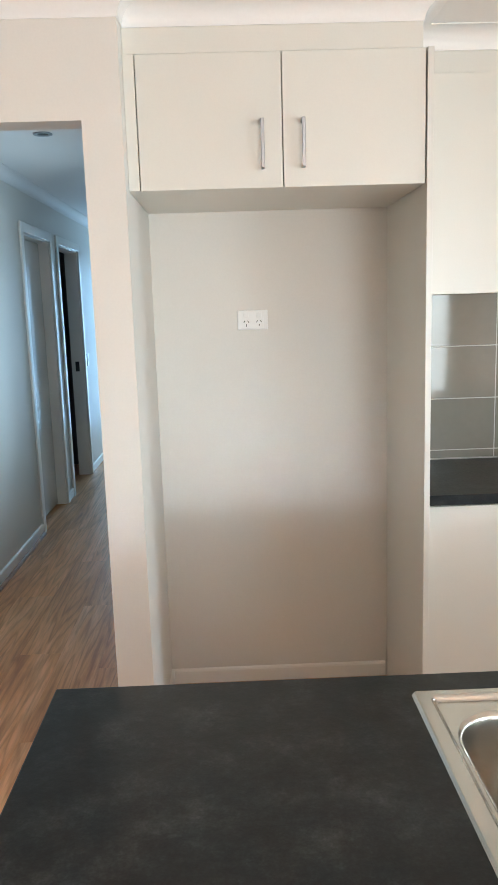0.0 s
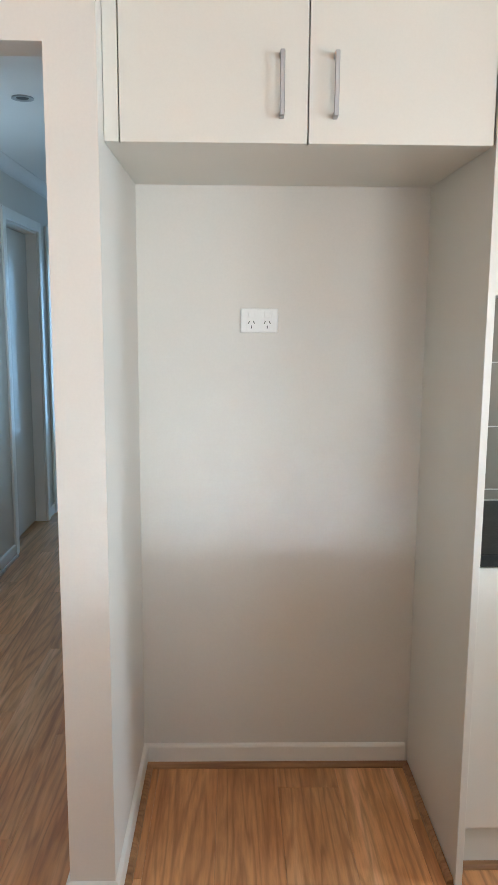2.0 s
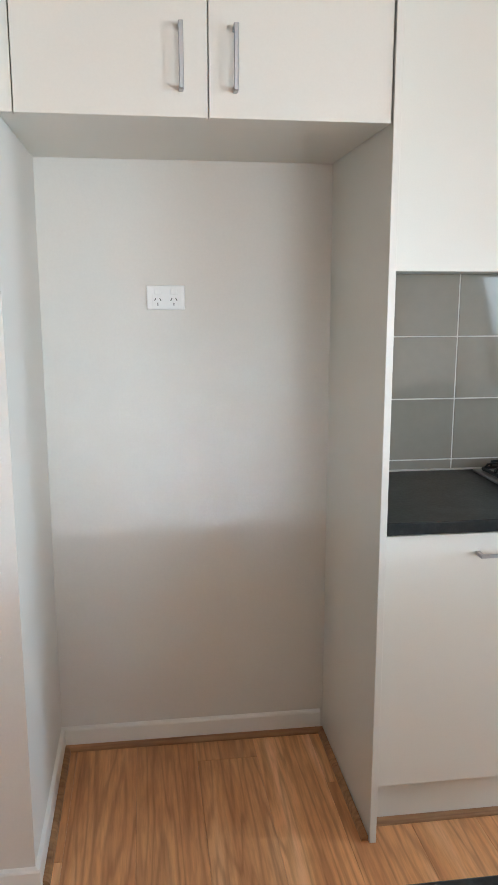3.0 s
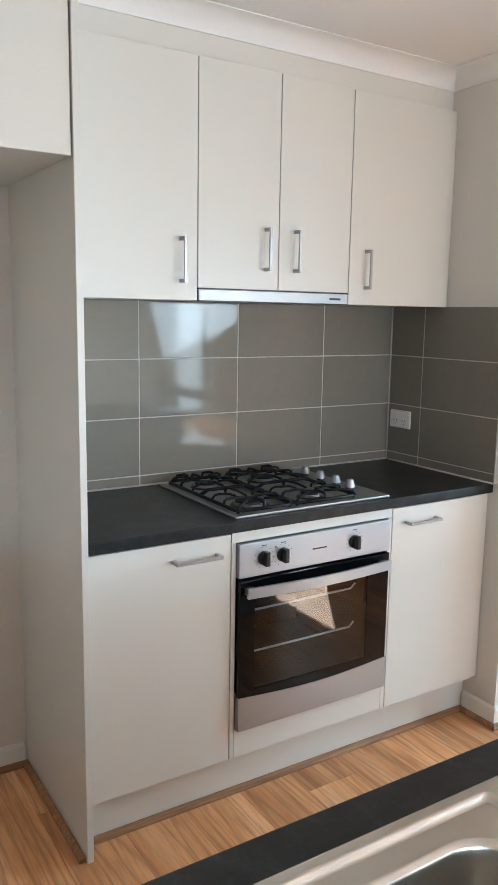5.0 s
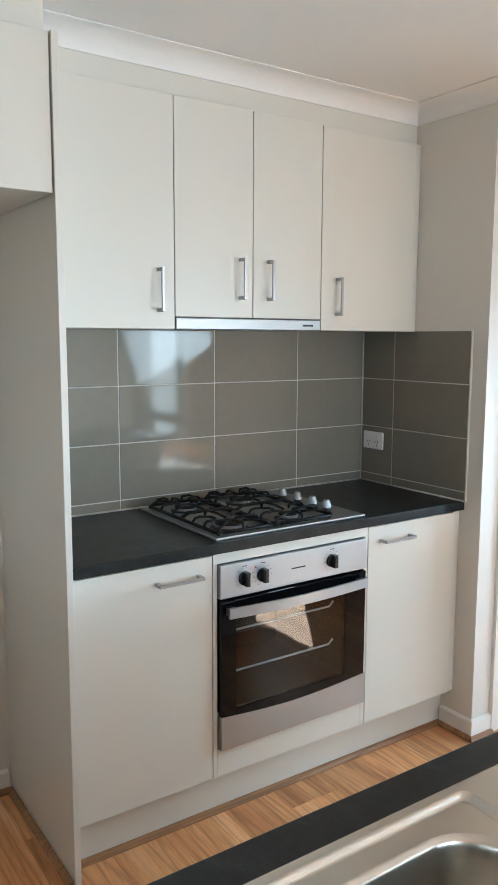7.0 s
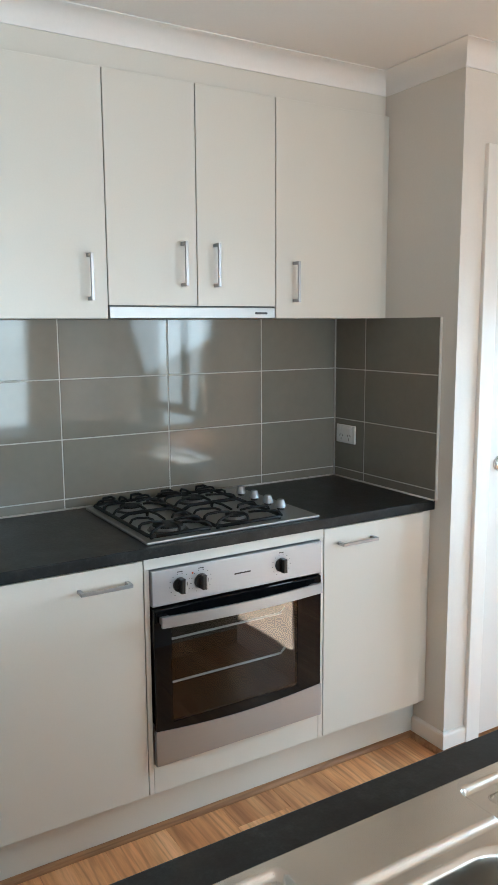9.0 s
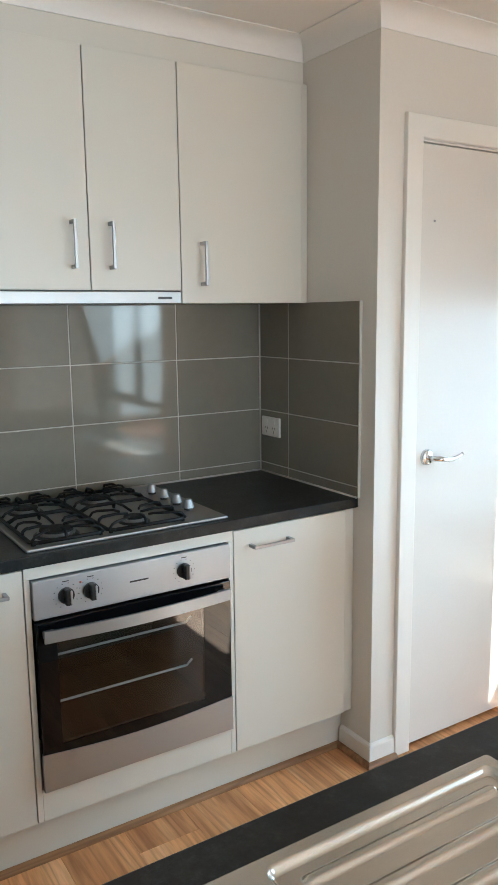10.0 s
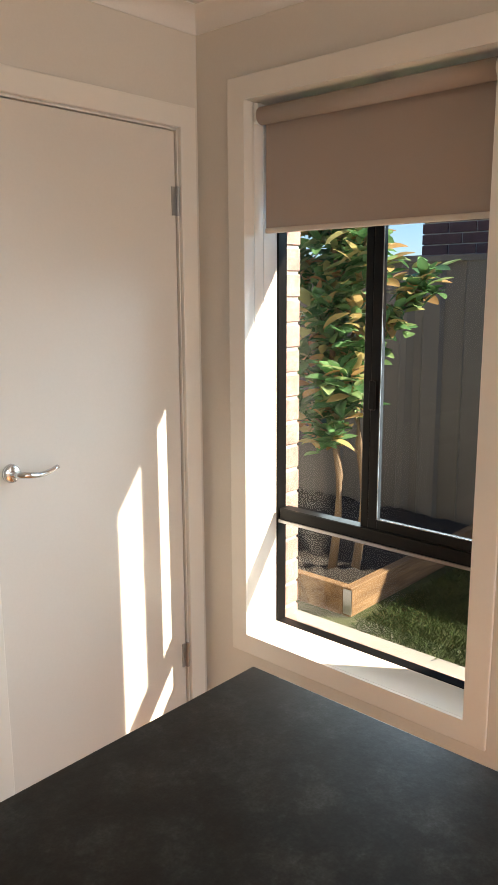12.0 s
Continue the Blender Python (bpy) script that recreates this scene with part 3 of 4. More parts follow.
def socket(name, cx, cz, at_y=None, at_x=None, label="white double power point on the wall"):
    """An Australian double outlet, 116 x 73 mm: plate, two rockers, two sets of slots. Built facing -y, then turned."""
    s = thing(name, label, "power point", at=(0, 0, 0))
    plate = slab(-0.057, -0.009, -0.036, 0.057, 0.0, 0.036, 0.003, 2)
    part("plate", plate, WHITEPLASTIC, s)
    part("face_panel", slab(-0.040, -0.0102, -0.031, 0.040, -0.0088, 0.031, 0.0006), WHITEPLASTIC, s)
    for sx in (-0.024, 0.024):
        rk = slab(sx - 0.0095, -0.0128, 0.009, sx + 0.0095, -0.0100, 0.0265, 0.0012, 2)
        part("rocker", rk, WHITEPLASTIC, s, "white rocker switch")
        for dx, dz, a in ((-0.0075, -0.0055, 28), (0.0075, -0.0055, -28), (0.0, -0.0195, 0)):
            sl = bmesh.new()
            bmesh.ops.create_cube(sl, size=1, matrix=pose(sx + dx, -0.0102, dz, 0, a, 0) @ Matrix.Diagonal((0.0026, 0.0008, 0.0088, 1)))
            part("slot", sl, DARKPLASTIC, s, "dark pin slot")
    s.matrix_basis = pose(cx, at_y, cz) if at_x is None else pose(at_x, cx, cz, 0, 0, -90)
    return s


socket("power_point", 0.812, 1.464, at_y=BACK_Y - 0.0002, label="white double power point high in the fridge recess")
socket("power_point", 4.508, 1.085, at_x=2.8600, label="white double power point on the taupe tiles")

# ---- upper cabinets and hood ----
UY = 4.300
for nm, lb, doors, z0 in (
        ("upper_cabinet", "off-white single-door upper cabinet beside the tall panel", [(1.3405, 1.7985, 1.743, 1.653)], 1.535),
        ("upper_cabinet", "off-white two-door upper cabinet over the rangehood", [(1.8015, 2.0935, 2.044, 1.699), (2.0965, 2.3855, 2.158, 1.699)], 1.574),
        ("upper_cabinet", "off-white single-door upper cabinet beside the pantry wall", [(2.3885, 2.842, 2.460, 1.655)], 1.535)):
    c = thing(nm, lb, "cabinet", "upper cabinets", at=((doors[0][0] + doors[-1][1]) / 2, 4.45, z0))
    part("body", slab(doors[0][0] - 0.0005, UY + 0.0195, z0 + 0.001, doors[-1][1] + 0.0005, BACK_Y - 0.001, 2.236), LAMINATE, c)
    for x0, x1, hx, hz in doors:
        bar_handle(slab_door(c, x0, x1, z0, 2.234, UY), (hx, UY, hz), 0.134, True)
tagged(part("filler_strip", slab(2.8445, UY + 0.004, 1.535, PILLAR_X - 0.0005, UY + 0.019, 2.236, 0.001), LAMINATE), "narrow off-white filler strip beside the upper cabinet", "filler")
tagged(part("top_filler", slab(1.3135, 4.326, 2.2375, PILLAR_X - 0.0005, 4.342, CEIL_Z - 0.002), LAMINATE), "off-white filler board between cabinets and cornice", "filler")

hood = thing("rangehood", "slim stainless slide-out rangehood under the upper cabinet", "rangehood", at=(2.09, 4.45, 1.535))
part("fascia", slab(1.8025, UY - 0.002, 1.5345, 2.3845, UY + 0.02, 1.570, 0.002), STEEL, hood, "brushed steel fascia strip")
part("body", slab(1.803, UY + 0.0205, 1.537, 2.384, 4.57, 1.5735), STEEL, hood)
part("badge", slab(2.305, UY - 0.0026, 1.548, 2.352, UY - 0.0019, 1.555), DARKPLASTIC, hood, "small dark maker's mark")
# Black strip laid in the gap to read as its shadow.
part("gap_shade_strip", slab(1.803, UY + 0.003, 1.5702, 2.384, UY + 0.02, 1.5735), DARKPLASTIC, hood, "black strip put in as the shadow of the gap")

# ---- lower run ----
BY, TOP = 4.045, 0.907
for nm, lb, x0, x1, hx in (("base_cabinet", "off-white base cabinet with a bar handle beside the oven", 1.3405, 1.7765, 1.660),
                           ("base_cabinet", "off-white base cabinet between oven and pantry wall", 2.4045, 2.832, 2.532)):
    c = thing(nm, lb, "cabinet", "base cabinets", at=((x0 + x1) / 2, 4.3, 0))
    part("body", slab(x0, BY + 0.0195, 0.158, x1, BACK_Y - 0.001, 0.872), LAMINATE, c)
    bar_handle(slab_door(c, x0, x1, 0.157, 0.866, BY), (hx, BY, 0.813), 0.148, False)
tagged(part("filler_strip", slab(2.8345, BY + 0.004, 0.157, PILLAR_X - 0.0005, BY + 0.019, 0.872, 0.001), LAMINATE), "narrow off-white filler strip beside the base cabinet", "filler")
tagged(part("kickboard", slab(1.339, 4.106, 0.002, PILLAR_X - 0.0005, 4.122, 0.1565), LAMINATE), "off-white kickboard under the base cabinets", "kickboard")

hs = thing("oven_housing", "off-white cabinet housing the built-in oven", "cabinet", "base cabinets", at=(2.09, 4.3, 0.157))
part("rail", slab(1.7795, BY, 0.838, 2.4015, BY + 0.018, 0.8715, 0.001), LAMINATE, hs)
part("stile", slab(1.7795, BY, 0.157, 1.7945, BY + 0.018, 0.8375, 0.001), LAMINATE, hs)
part("stile", slab(2.3845, BY, 0.157, 2.4015, BY + 0.018, 0.8375, 0.001), LAMINATE, hs)
part("lower_panel", slab(1.795, BY, 0.157, 2.384, BY + 0.018, 0.2485, 0.001), LAMINATE, hs)
sides = slab(1.7795, BY + 0.0185, 0.158, 1.7945, BACK_Y - 0.001, 0.872)
box(sides, 2.3845, BY + 0.0185, 0.158, 2.4015, BACK_Y - 0.001, 0.872)
box(sides, 1.795, BY + 0.0185, 0.158, 2.384, BACK_Y - 0.001, 0.176)
part("carcass", sides, CARCASS, hs)

bt = slab(1.339, 4.026, 0.874, PILLAR_X - 0.0008, BACK_Y - 0.0005, TOP, 0.003, 2)
tagged(part("benchtop", bt, BENCH), "charcoal mottled laminate benchtop along the wall", "benchtop")

# ---- oven ----
OX0, OX1, OZ0, OZ1, OY = 1.7965, 2.3825, 0.2505, 0.835, 4.030
ov = thing("oven", "built-in stainless steel electric oven with dark glass door", "oven", at=(2.09, 4.3, 0.25))
part("control_panel", slab(OX0, OY, 0.731, OX1, BY + 0.017, OZ1, 0.002, 2), OVENSTEEL, ov, "brushed steel control panel")
gx0, gx1, gz0, gz1 = 1.852, 2.290, 0.375, 0.660
dr = holed_plate((OX0 + 0.002, 0.338, OX1 - 0.002, 0.724), (gx0, gz0, gx1, gz1), "y", OY - 0.002, OY + 0.014)     # black glass door round the inner window
od = part("oven_door", dr, BLACKGLASS, ov, "black glass oven door")
wn = bmesh.new()
wn.faces.new([wn.verts.new((x, OY - 0.0005, z)) for x, z in ((gx0 - 0.0005, gz0 - 0.0005), (gx1 + 0.0005, gz0 - 0.0005), (gx1 + 0.0005, gz1 + 0.0005), (gx0 - 0.0005, gz1 + 0.0005))])
og = part("door_glass", wn, OVENGLASS, od, "tinted viewing glass")
og.visible_shadow = False
n_arc = 14                              # steel foot strip with a bowed upper edge
pts = [(OX0 + 0.001, OZ0)] + [(OX1 - 0.001, OZ0)]
for i in range(n_arc + 1):
    u = i / n_arc
    pts.append((OX1 - 0.001 - (OX1 - OX0 - 0.002) * u, 0.358 - 0.016 * math.sin(math.pi * u)))
part("foot_panel", prism(bmesh.new(), pts, "y", OY - 0.0045, OY + 0.014), OVENSTEEL, od, "brushed steel lower strip")
hb, outer, inner = bmesh.new(), [], []
for i in range(17):
    u = i / 16
    x = OX0 + 0.016 + (OX1 - OX0 - 0.032) * u
    d = 0.020 + 0.018 * math.sin(math.pi * u)
    outer.append((x, OY - d - 0.009))
    inner.append((x, OY - d))
prism(hb, outer + inner[::-1], "z", 0.676, 0.708)
for x in (OX0 + 0.018, OX1 - 0.048):
    box(hb, x, OY - 0.024, 0.682, x + 0.03, OY - 0.001, 0.702, 0.002)
part("door_handle", hb, OVENSTEEL, od, "broad bowed steel handle")
cav = bmesh.new()                       # enamelled cavity
box(cav, gx0 - 0.03, 4.46, gz0 - 0.03, gx1 + 0.04, 4.47, gz1 + 0.05)
box(cav, gx0 - 0.03, OY + 0.03, gz0 - 0.03, gx0 - 0.02, 4.46, gz1 + 0.05)
box(cav, gx1 + 0.03, OY + 0.03, gz0 - 0.03, gx1 + 0.04, 4.46, gz1 + 0.05)
box(cav, gx0 - 0.02, OY + 0.03, gz0 - 0.03, gx1 + 0.03, 4.46, gz0 - 0.02)
box(cav, gx0 - 0.02, OY + 0.03, gz1 + 0.04, gx1 + 0.03, 4.46, gz1 + 0.05)
part("cavity", cav, ENAMEL, ov, "dark enamel oven cavity")
for z in (0.615, 0.482):
    rk = sweep(bmesh.new(), [(gx0 - 0.018, OY + 0.028, z), (gx1 - 0.045, OY + 0.028, z), (gx1 - 0.028, OY + 0.028, z + 0.016)], 0.0034)
    rack = part("wire_rack", rk, RACK, ov, "chromed wire rack")
    part("back_wire", sweep(bmesh.new(), [(gx0 - 0.018, 4.44, z), (gx1 + 0.024, 4.44, z)], 0.0028), RACK, rack)
for x in (1.883, 1.951, 2.229):
    kn = bmesh.new()
    tube(kn, (x, OY + 0.001, 0.784), (x, OY - 0.006, 0.784), 0.022, 0.0215, 28)
    box(kn, x - 0.0085, OY - 0.026, 0.762, x + 0.0085, OY - 0.005, 0.806, 0.004, 2)
    k = part("knob", kn, DARKPLASTIC, ov, "black oven knob with steel grip")
    part("knob_grip", slab(x + 0.003, OY - 0.0275, 0.765, x + 0.0095, OY - 0.010, 0.803, 0.002), OVENSTEEL, k)
    mk = bmesh.new()
    for i in range(11):
        a = radians(-60 - 27 * i)
        cx, cz = x + 0.033 * math.sin(a + math.pi), 0.784 + 0.033 * math.cos(a + math.pi)
        bmesh.ops.create_cube(mk, size=1, matrix=pose(cx, OY - 0.0003, cz) @ Matrix.Diagonal((0.0032, 0.0005, 0.0016, 1)))
    box(mk, x - 0.009, OY - 0.0005, 0.821, x + 0.009, OY - 0.0001, 0.8235)
    part("dial_marks", mk, DARKPLASTIC, ov, "small printed dial marks")
part("badge", slab(2.062, OY - 0.0006, 0.781, 2.118, OY - 0.0001, 0.7855), DARKPLASTIC, ov, "small grey maker's mark")
lt = tube(bmesh.new(), (1.923, OY + 0.001, 0.812), (1.923, OY - 0.002, 0.812), 0.0028, n=12)
part("indicator", lt, surface("amber_lens", (0.45, 0.10, 0.03), 0.2), ov, "amber indicator lens")

# ---- gas cooktop ----
ck = thing("gas_cooktop", "stainless four-burner gas cooktop with black cast iron trivets", "cooktop", at=(2.09, 4.3, TOP))
tr = slab(1.793, 4.048, TOP + 0.0003, 2.388, 4.552, TOP + 0.009, 0.003, 2)
part("tray", tr, STEEL, ck)
for y in (4.432, 4.343, 4.255, 4.178):
    kb = bmesh.new()
    tube(kb, (2.325, y, TOP + 0.017), (2.325, y, TOP + 0.024), 0.0185, 0.0175, 26)
    tube(kb, (2.325, y, TOP + 0.024), (2.325, y, TOP + 0.041), 0.0170, 0.0115, 26)
    tube(kb, (2.325, y, TOP + 0.041), (2.325, y, TOP + 0.043), 0.0115, 0.0090, 26)
    kn = part("knob", kb, OVENSTEEL, ck, "tapered silver knob", False)
    part("knob_stem", tube(bmesh.new(), (2.325, y, TOP + 0.009), (2.325, y, TOP + 0.0172), 0.0125, n=18), DARKPLASTIC, kn, "black knob collar")
BURN = [(1.905, 4.150, 0.050), (2.135, 4.150, 0.034), (1.905, 4.432, 0.040), (2.135, 4.432, 0.045)]
for x, y, r in BURN:
    bm = bmesh.new()
    tube(bm, (x, y, TOP + 0.009), (x, y, TOP + 0.014), r + 0.012, r + 0.006, 32)
    bn = part("burner", bm, DARKPLASTIC, ck)
    ring = bmesh.new()
    tube(ring, (x, y, TOP + 0.014), (x, y, TOP + 0.022), r, r, 36)
    for i in range(36):
        a = 2 * math.pi * i / 36
        bmesh.ops.create_cube(ring, size=1, matrix=pose(x + r * math.cos(a), y + r * math.sin(a), TOP + 0.018, 0, 0, math.degrees(a)) @ Matrix.Diagonal((0.003, 0.003, 0.008, 1)))
    part("flame_ring", ring, SATIN, bn, "ribbed alloy flame ring")
    cap = bmesh.new()
    tube(cap, (x, y, TOP + 0.022), (x, y, TOP + 0.026), r * 0.92, r * 0.90, 36)
    tube(cap, (x, y, TOP + 0.026), (x, y, TOP + 0.028), r * 0.90, r * 0.6, 36)
    part("burner_cap", cap, IRON, bn, "black enamel burner cap")
TZ = TOP + 0.037
for tx0, tx1, bx in ((1.812, 2.012, 1.905), (2.026, 2.262, 2.135)):
    bm = bmesh.new()
    y0, y1 = 4.068, 4.532
    q = 0.018
    loop = [(tx0 + q, y0), (tx1 - q, y0), (tx1, y0 + q), (tx1, y1 - q), (tx1 - q, y1), (tx0 + q, y1), (tx0, y1 - q), (tx0, y0 + q), (tx0 + q, y0)]
    sweep(bm, [(a, b, TOP + 0.018) for a, b in loop], 0.0056, 6)
    for by in (4.150, 4.432):
        for sx, sy in ((-1, 0), (1, 0), (0, -1), (0, 1)):
            ex = tx0 if sx < 0 else tx1 if sx > 0 else bx
            ey = (y0 if by < 4.3 else 4.300) if sy < 0 else (4.300 if by < 4.3 else y1) if sy > 0 else by
            ix, iy = bx + sx * 0.020, by + sy * 0.020
            mx, my = bx + (ex - bx) * 0.88, by + (ey - by) * 0.88
            sweep(bm, [(ex, ey, TOP + 0.018), (ex + (mx - ex) * 0.25, ey + (my - ey) * 0.25, TZ - 0.006), (mx, my, TZ), ((mx + ix) / 2, (my + iy) / 2, TZ + 0.002), (ix, iy, TZ - 0.002)], [0.0046, 0.0045, 0.0044, 0.0040, 0.0036], 6)
        for sx in (-1, 1):
            for sy in (-1, 1):                 # curled diagonal fingers
                ex = tx0 if sx < 0 else tx1
                ey = by + sy * 0.075
                sweep(bm, [(ex, ey, TOP + 0.018), (ex - sx * 0.012, ey, TZ - 0.004), (ex - sx * 0.026, ey - sy * 0.004, TZ), (bx + sx * 0.042, by + sy * 0.050, TZ + 0.001), (bx + sx * 0.030, by + sy * 0.034, TZ - 0.003)], 0.0038, 6)
    sweep(bm, [(tx0, 4.300, TOP + 0.018), (tx0 + 0.03, 4.300, TZ - 0.004), (tx1 - 0.03, 4.300, TZ - 0.004), (tx1, 4.300, TOP + 0.018)], 0.006, 6)
    for a, b in ((tx0 + 0.008, y0 + 0.01), (tx1 - 0.008, y0 + 0.01), (tx0 + 0.008, y1 - 0.01), (tx1 - 0.008, y1 - 0.01)):
        tube(bm, (a, b, TOP + 0.009), (a, b, TOP + 0.018), 0.006, n=8)
    for a in (tx0 + 0.05, tx1 - 0.05):        # raised hooks along the back edge
        sweep(bm, [(a - 0.016, y1, TOP + 0.018), (a - 0.014, y1, TZ - 0.001), (a + 0.014, y1, TZ + 0.001), (a + 0.018, y1 - 0.02, TZ - 0.002)], 0.0046, 6)
    part("trivet", bm, IRON, ck, "black cast iron trivet", True)

# ---- island ----
ISL = (0.417, 2.266, 2.890, 2.862)
SK = (0.987, 2.322, 2.050, 2.802)          # sink outline
top = holed_plate(ISL, (SK[0] + 0.02, SK[1] + 0.02, SK[2] - 0.02, SK[3] - 0.02), "z", 0.874, TOP)
tagged(part("island_benchtop", top, BENCH), "charcoal mottled laminate island benchtop with a sink cut in", "benchtop")
ib = bmesh.new()
box(ib, 0.475, 2.3005, 0.10, 0.493, 2.80, 0.8735)
box(ib, 2.807, 2.3005, 0.10, 2.825, 2.80, 0.8735)
box(ib, 0.475, 2.285, 0.0, 2.825, 2.300, 0.8735)
box(ib, 0.493, 2.785, 0.157, 2.807, 2.803, 0.866)
box(ib, 0.475, 2.72, 0.0, 2.825, 2.736, 0.155)
tagged(part("island_cabinet", ib, LAMINATE), "off-white cabinet base under the island benchtop", "cabinet")


def smooth_step(a, b, v):
    t = min(1, max(0, (v - a) / (b - a)))
    return t * t * (3 - 2 * t)


def rrect(px, py, cx, cy, hx, hy, r):
    """Signed distance to a rounded rectangle, negative inside."""
    qx, qy = abs(px - cx) - hx + r, abs(py - cy) - hy + r
    return math.hypot(max(qx, 0), max(qy, 0)) + min(max(qx, qy), 0) - r


def sink_height(x, y):
    edge = -rrect(x, y, (SK[0] + SK[2]) / 2, (SK[1] + SK[3]) / 2, (SK[2] - SK[0]) / 2, (SK[3] - SK[1]) / 2, 0.012)
    z = TOP - 0.001 + 0.006 * smooth_step(0.0, 0.007, edge)
    # pressed-in trough: wide round the left bowl and the drainer, narrow behind the middle bowl
    da = rrect(x, y, 1.205, 2.558, 0.190, 0.222, 0.014)
    db = rrect(x, y, 1.55, 2.53, 0.30, 0.185, 0.05)
    dc = rrect(x, y, 1.848, 2.558, 0.178, 0.220, 0.014)
    d = min(da, db, dc)
    z -= 0.008 * smooth_step(0.002, -0.007, d)
    for i in range(9):                        # drainer ribs
        yy = 2.746 - 0.0485 * i
        rr = rrect(x, y, 1.852, yy, 0.150, 0.0075, 0.0075)
        z += 0.0045 * smooth_step(0.003, -0.004, rr)
    for cx, cy, hx, hy, deep, r in ((1.195, 2.548, 0.163, 0.187, 0.17, 0.075), (1.540, 2.528, 0.122, 0.158, 0.14, 0.060)):
        bd = rrect(x, y, cx, cy, hx, hy, r)
        z -= 0.004 * smooth_step(0.007, 0.0, bd) + (deep - 0.004) * smooth_step(0.001, -0.018, bd) + 0.01 * smooth_step(-0.02, -0.12, bd)
    return z


sk = thing("sink", "stainless steel sink with two bowls and a ribbed drainer", "sink", at=(1.52, 2.56, TOP))
bm = bmesh.new()
NX, NY = 760, 340
grid = [[bm.verts.new((SK[0] + (SK[2] - SK[0]) * i / NX, SK[1] + (SK[3] - SK[1]) * j / NY, sink_height(SK[0] + (SK[2] - SK[0]) * i / NX, SK[1] + (SK[3] - SK[1]) * j / NY))) for j in range(NY + 1)] for i in range(NX + 1)]
for i in range(NX):
    for j in range(NY):
        bm.faces.new((grid[i][j], grid[i + 1][j], grid[i + 1][j + 1], grid[i][j + 1]))
part("pressed_top", bm, SINKSTEEL, sk, "pressed satin steel top and bowls", True)
for x, y, z in ((1.195, 2.548, TOP - 0.180), (1.540, 2.528, TOP - 0.150)):
    wb = tube(bmesh.new(), (x, y, z - 0.004), (x, y, z + 0.003), 0.042, 0.038, 32)
    wst = part("waste", wb, CHROME, sk, "round basket waste", True)
    part("waste_pin", tube(bmesh.new(), (x, y, z + 0.002), (x, y, z + 0.022), 0.006, 0.004, 14), CHROME, wst)
tp = thing("mixer_tap", "chrome column mixer tap on the sink deck", "tap", at=(1.420, 2.395, TOP))
tc = bmesh.new()
tube(tc, (1.420, 2.395, TOP - 0.006), (1.420, 2.395, TOP + 0.012), 0.021, 0.019, 28)
tube(tc, (1.420, 2.395, TOP + 0.012), (1.420, 2.395, TOP + 0.31), 0.0150, n=28)
tube(tc, (1.420, 2.395, TOP + 0.31), (1.420, 2.395, TOP + 0.316), 0.0150, 0.010, 28)
part("column", tc, CHROME, tp, "", True)
part("spout", sweep(bmesh.new(), [(1.420, 2.395, TOP + 0.16), (1.462, 2.405, TOP + 0.172), (1.53, 2.425, TOP + 0.176), (1.555, 2.43, TOP + 0.155)], 0.011, 12), CHROME, tp, "", True)


# ---- hall ----
def hall_door(name, y0, y1, label, open_room):
    w = thing(name, label, "door", kind="structure", at=(HALL_X, (y0 + y1) / 2, 0))
    for a, b, c, d in ((y0 - 0.066, 0, y0, 2.106), (y1, 0, y1 + 0.066, 2.106), (y0 + 0.0005, 2.04, y1 - 0.0005, 2.106)):
        part("architrave", slab(HALL_X + 0.0005, a, b, HALL_X + 0.016, c, d, 0.004, 2), TRIM, w)
    jb = slab(HALL_X - 0.11, y0 + 0.0002, 0, HALL_X - 0.0005, y0 + 0.012, 2.039)
    box(jb, HALL_X - 0.11, y1 - 0.012, 0, HALL_X - 0.0005, y1 - 0.0002, 2.039)
    box(jb, HALL_X - 0.11, y0 + 0.012, 2.027, HALL_X - 0.0005, y1 - 0.012, 2.039)
    part("jamb", jb, TRIM, w)
    if not open_room:
        part("leaf", slab(HALL_X - 0.108, y0 + 0.014, 0.012, HALL_X - 0.073, y1 - 0.014, 2.024, 0.002), DOORPAINT, w)
        kb = tube(bmesh.new(), (HALL_X - 0.073, y0 + 0.07, 1.02), (HALL_X - 0.03, y0 + 0.07, 1.02), 0.012, n=14)
        part("knob", kb, CHROME, w, "small round chrome knob")
    else:
        part("strike_plate", slab(HALL_X - 0.075, y1 - 0.0145, 0.97, HALL_X - 0.04, y1 - 0.0122, 1.06), DARKPLASTIC, w, "dark latch plate")
    return w


hall_door("door_2", 6.93, 7.70, "closed white flush door in the hall", False)
hall_door("door_3", 7.99, 8.80, "open doorway to an unlit room in the hall", True)
sw = thing("light_switch", "white light switch plate on the hall wall", "switch", at=(HALL_X, 8.99, 1.06))
part("plate", slab(HALL_X, 8.955, 1.005, HALL_X + 0.009, 9.028, 1.12, 0.003), WHITEPLASTIC, sw)
part("rocker", slab(HALL_X + 0.009, 8.983, 1.05, HALL_X + 0.012, 9.0, 1.075, 0.001), WHITEPLASTIC, sw)
dl = thing("downlight", "recessed chrome-rimmed downlight in the hall ceiling, off", "downlight", at=(-0.145, 5.63, CEIL_Z))
dm = moulding([(-0.145 + 0.034 * math.sin(i * math.pi / 14), 5.63 + 0.034 * math.cos(i * math.pi / 14)) for i in range(28)], [(-0.012, CEIL_Z - 0.006), (-0.010, CEIL_Z - 0.0004), (0.012, CEIL_Z - 0.0004), (0.002, CEIL_Z - 0.006)], True)
part("rim", dm, SATIN, dl, "satin metal rim")
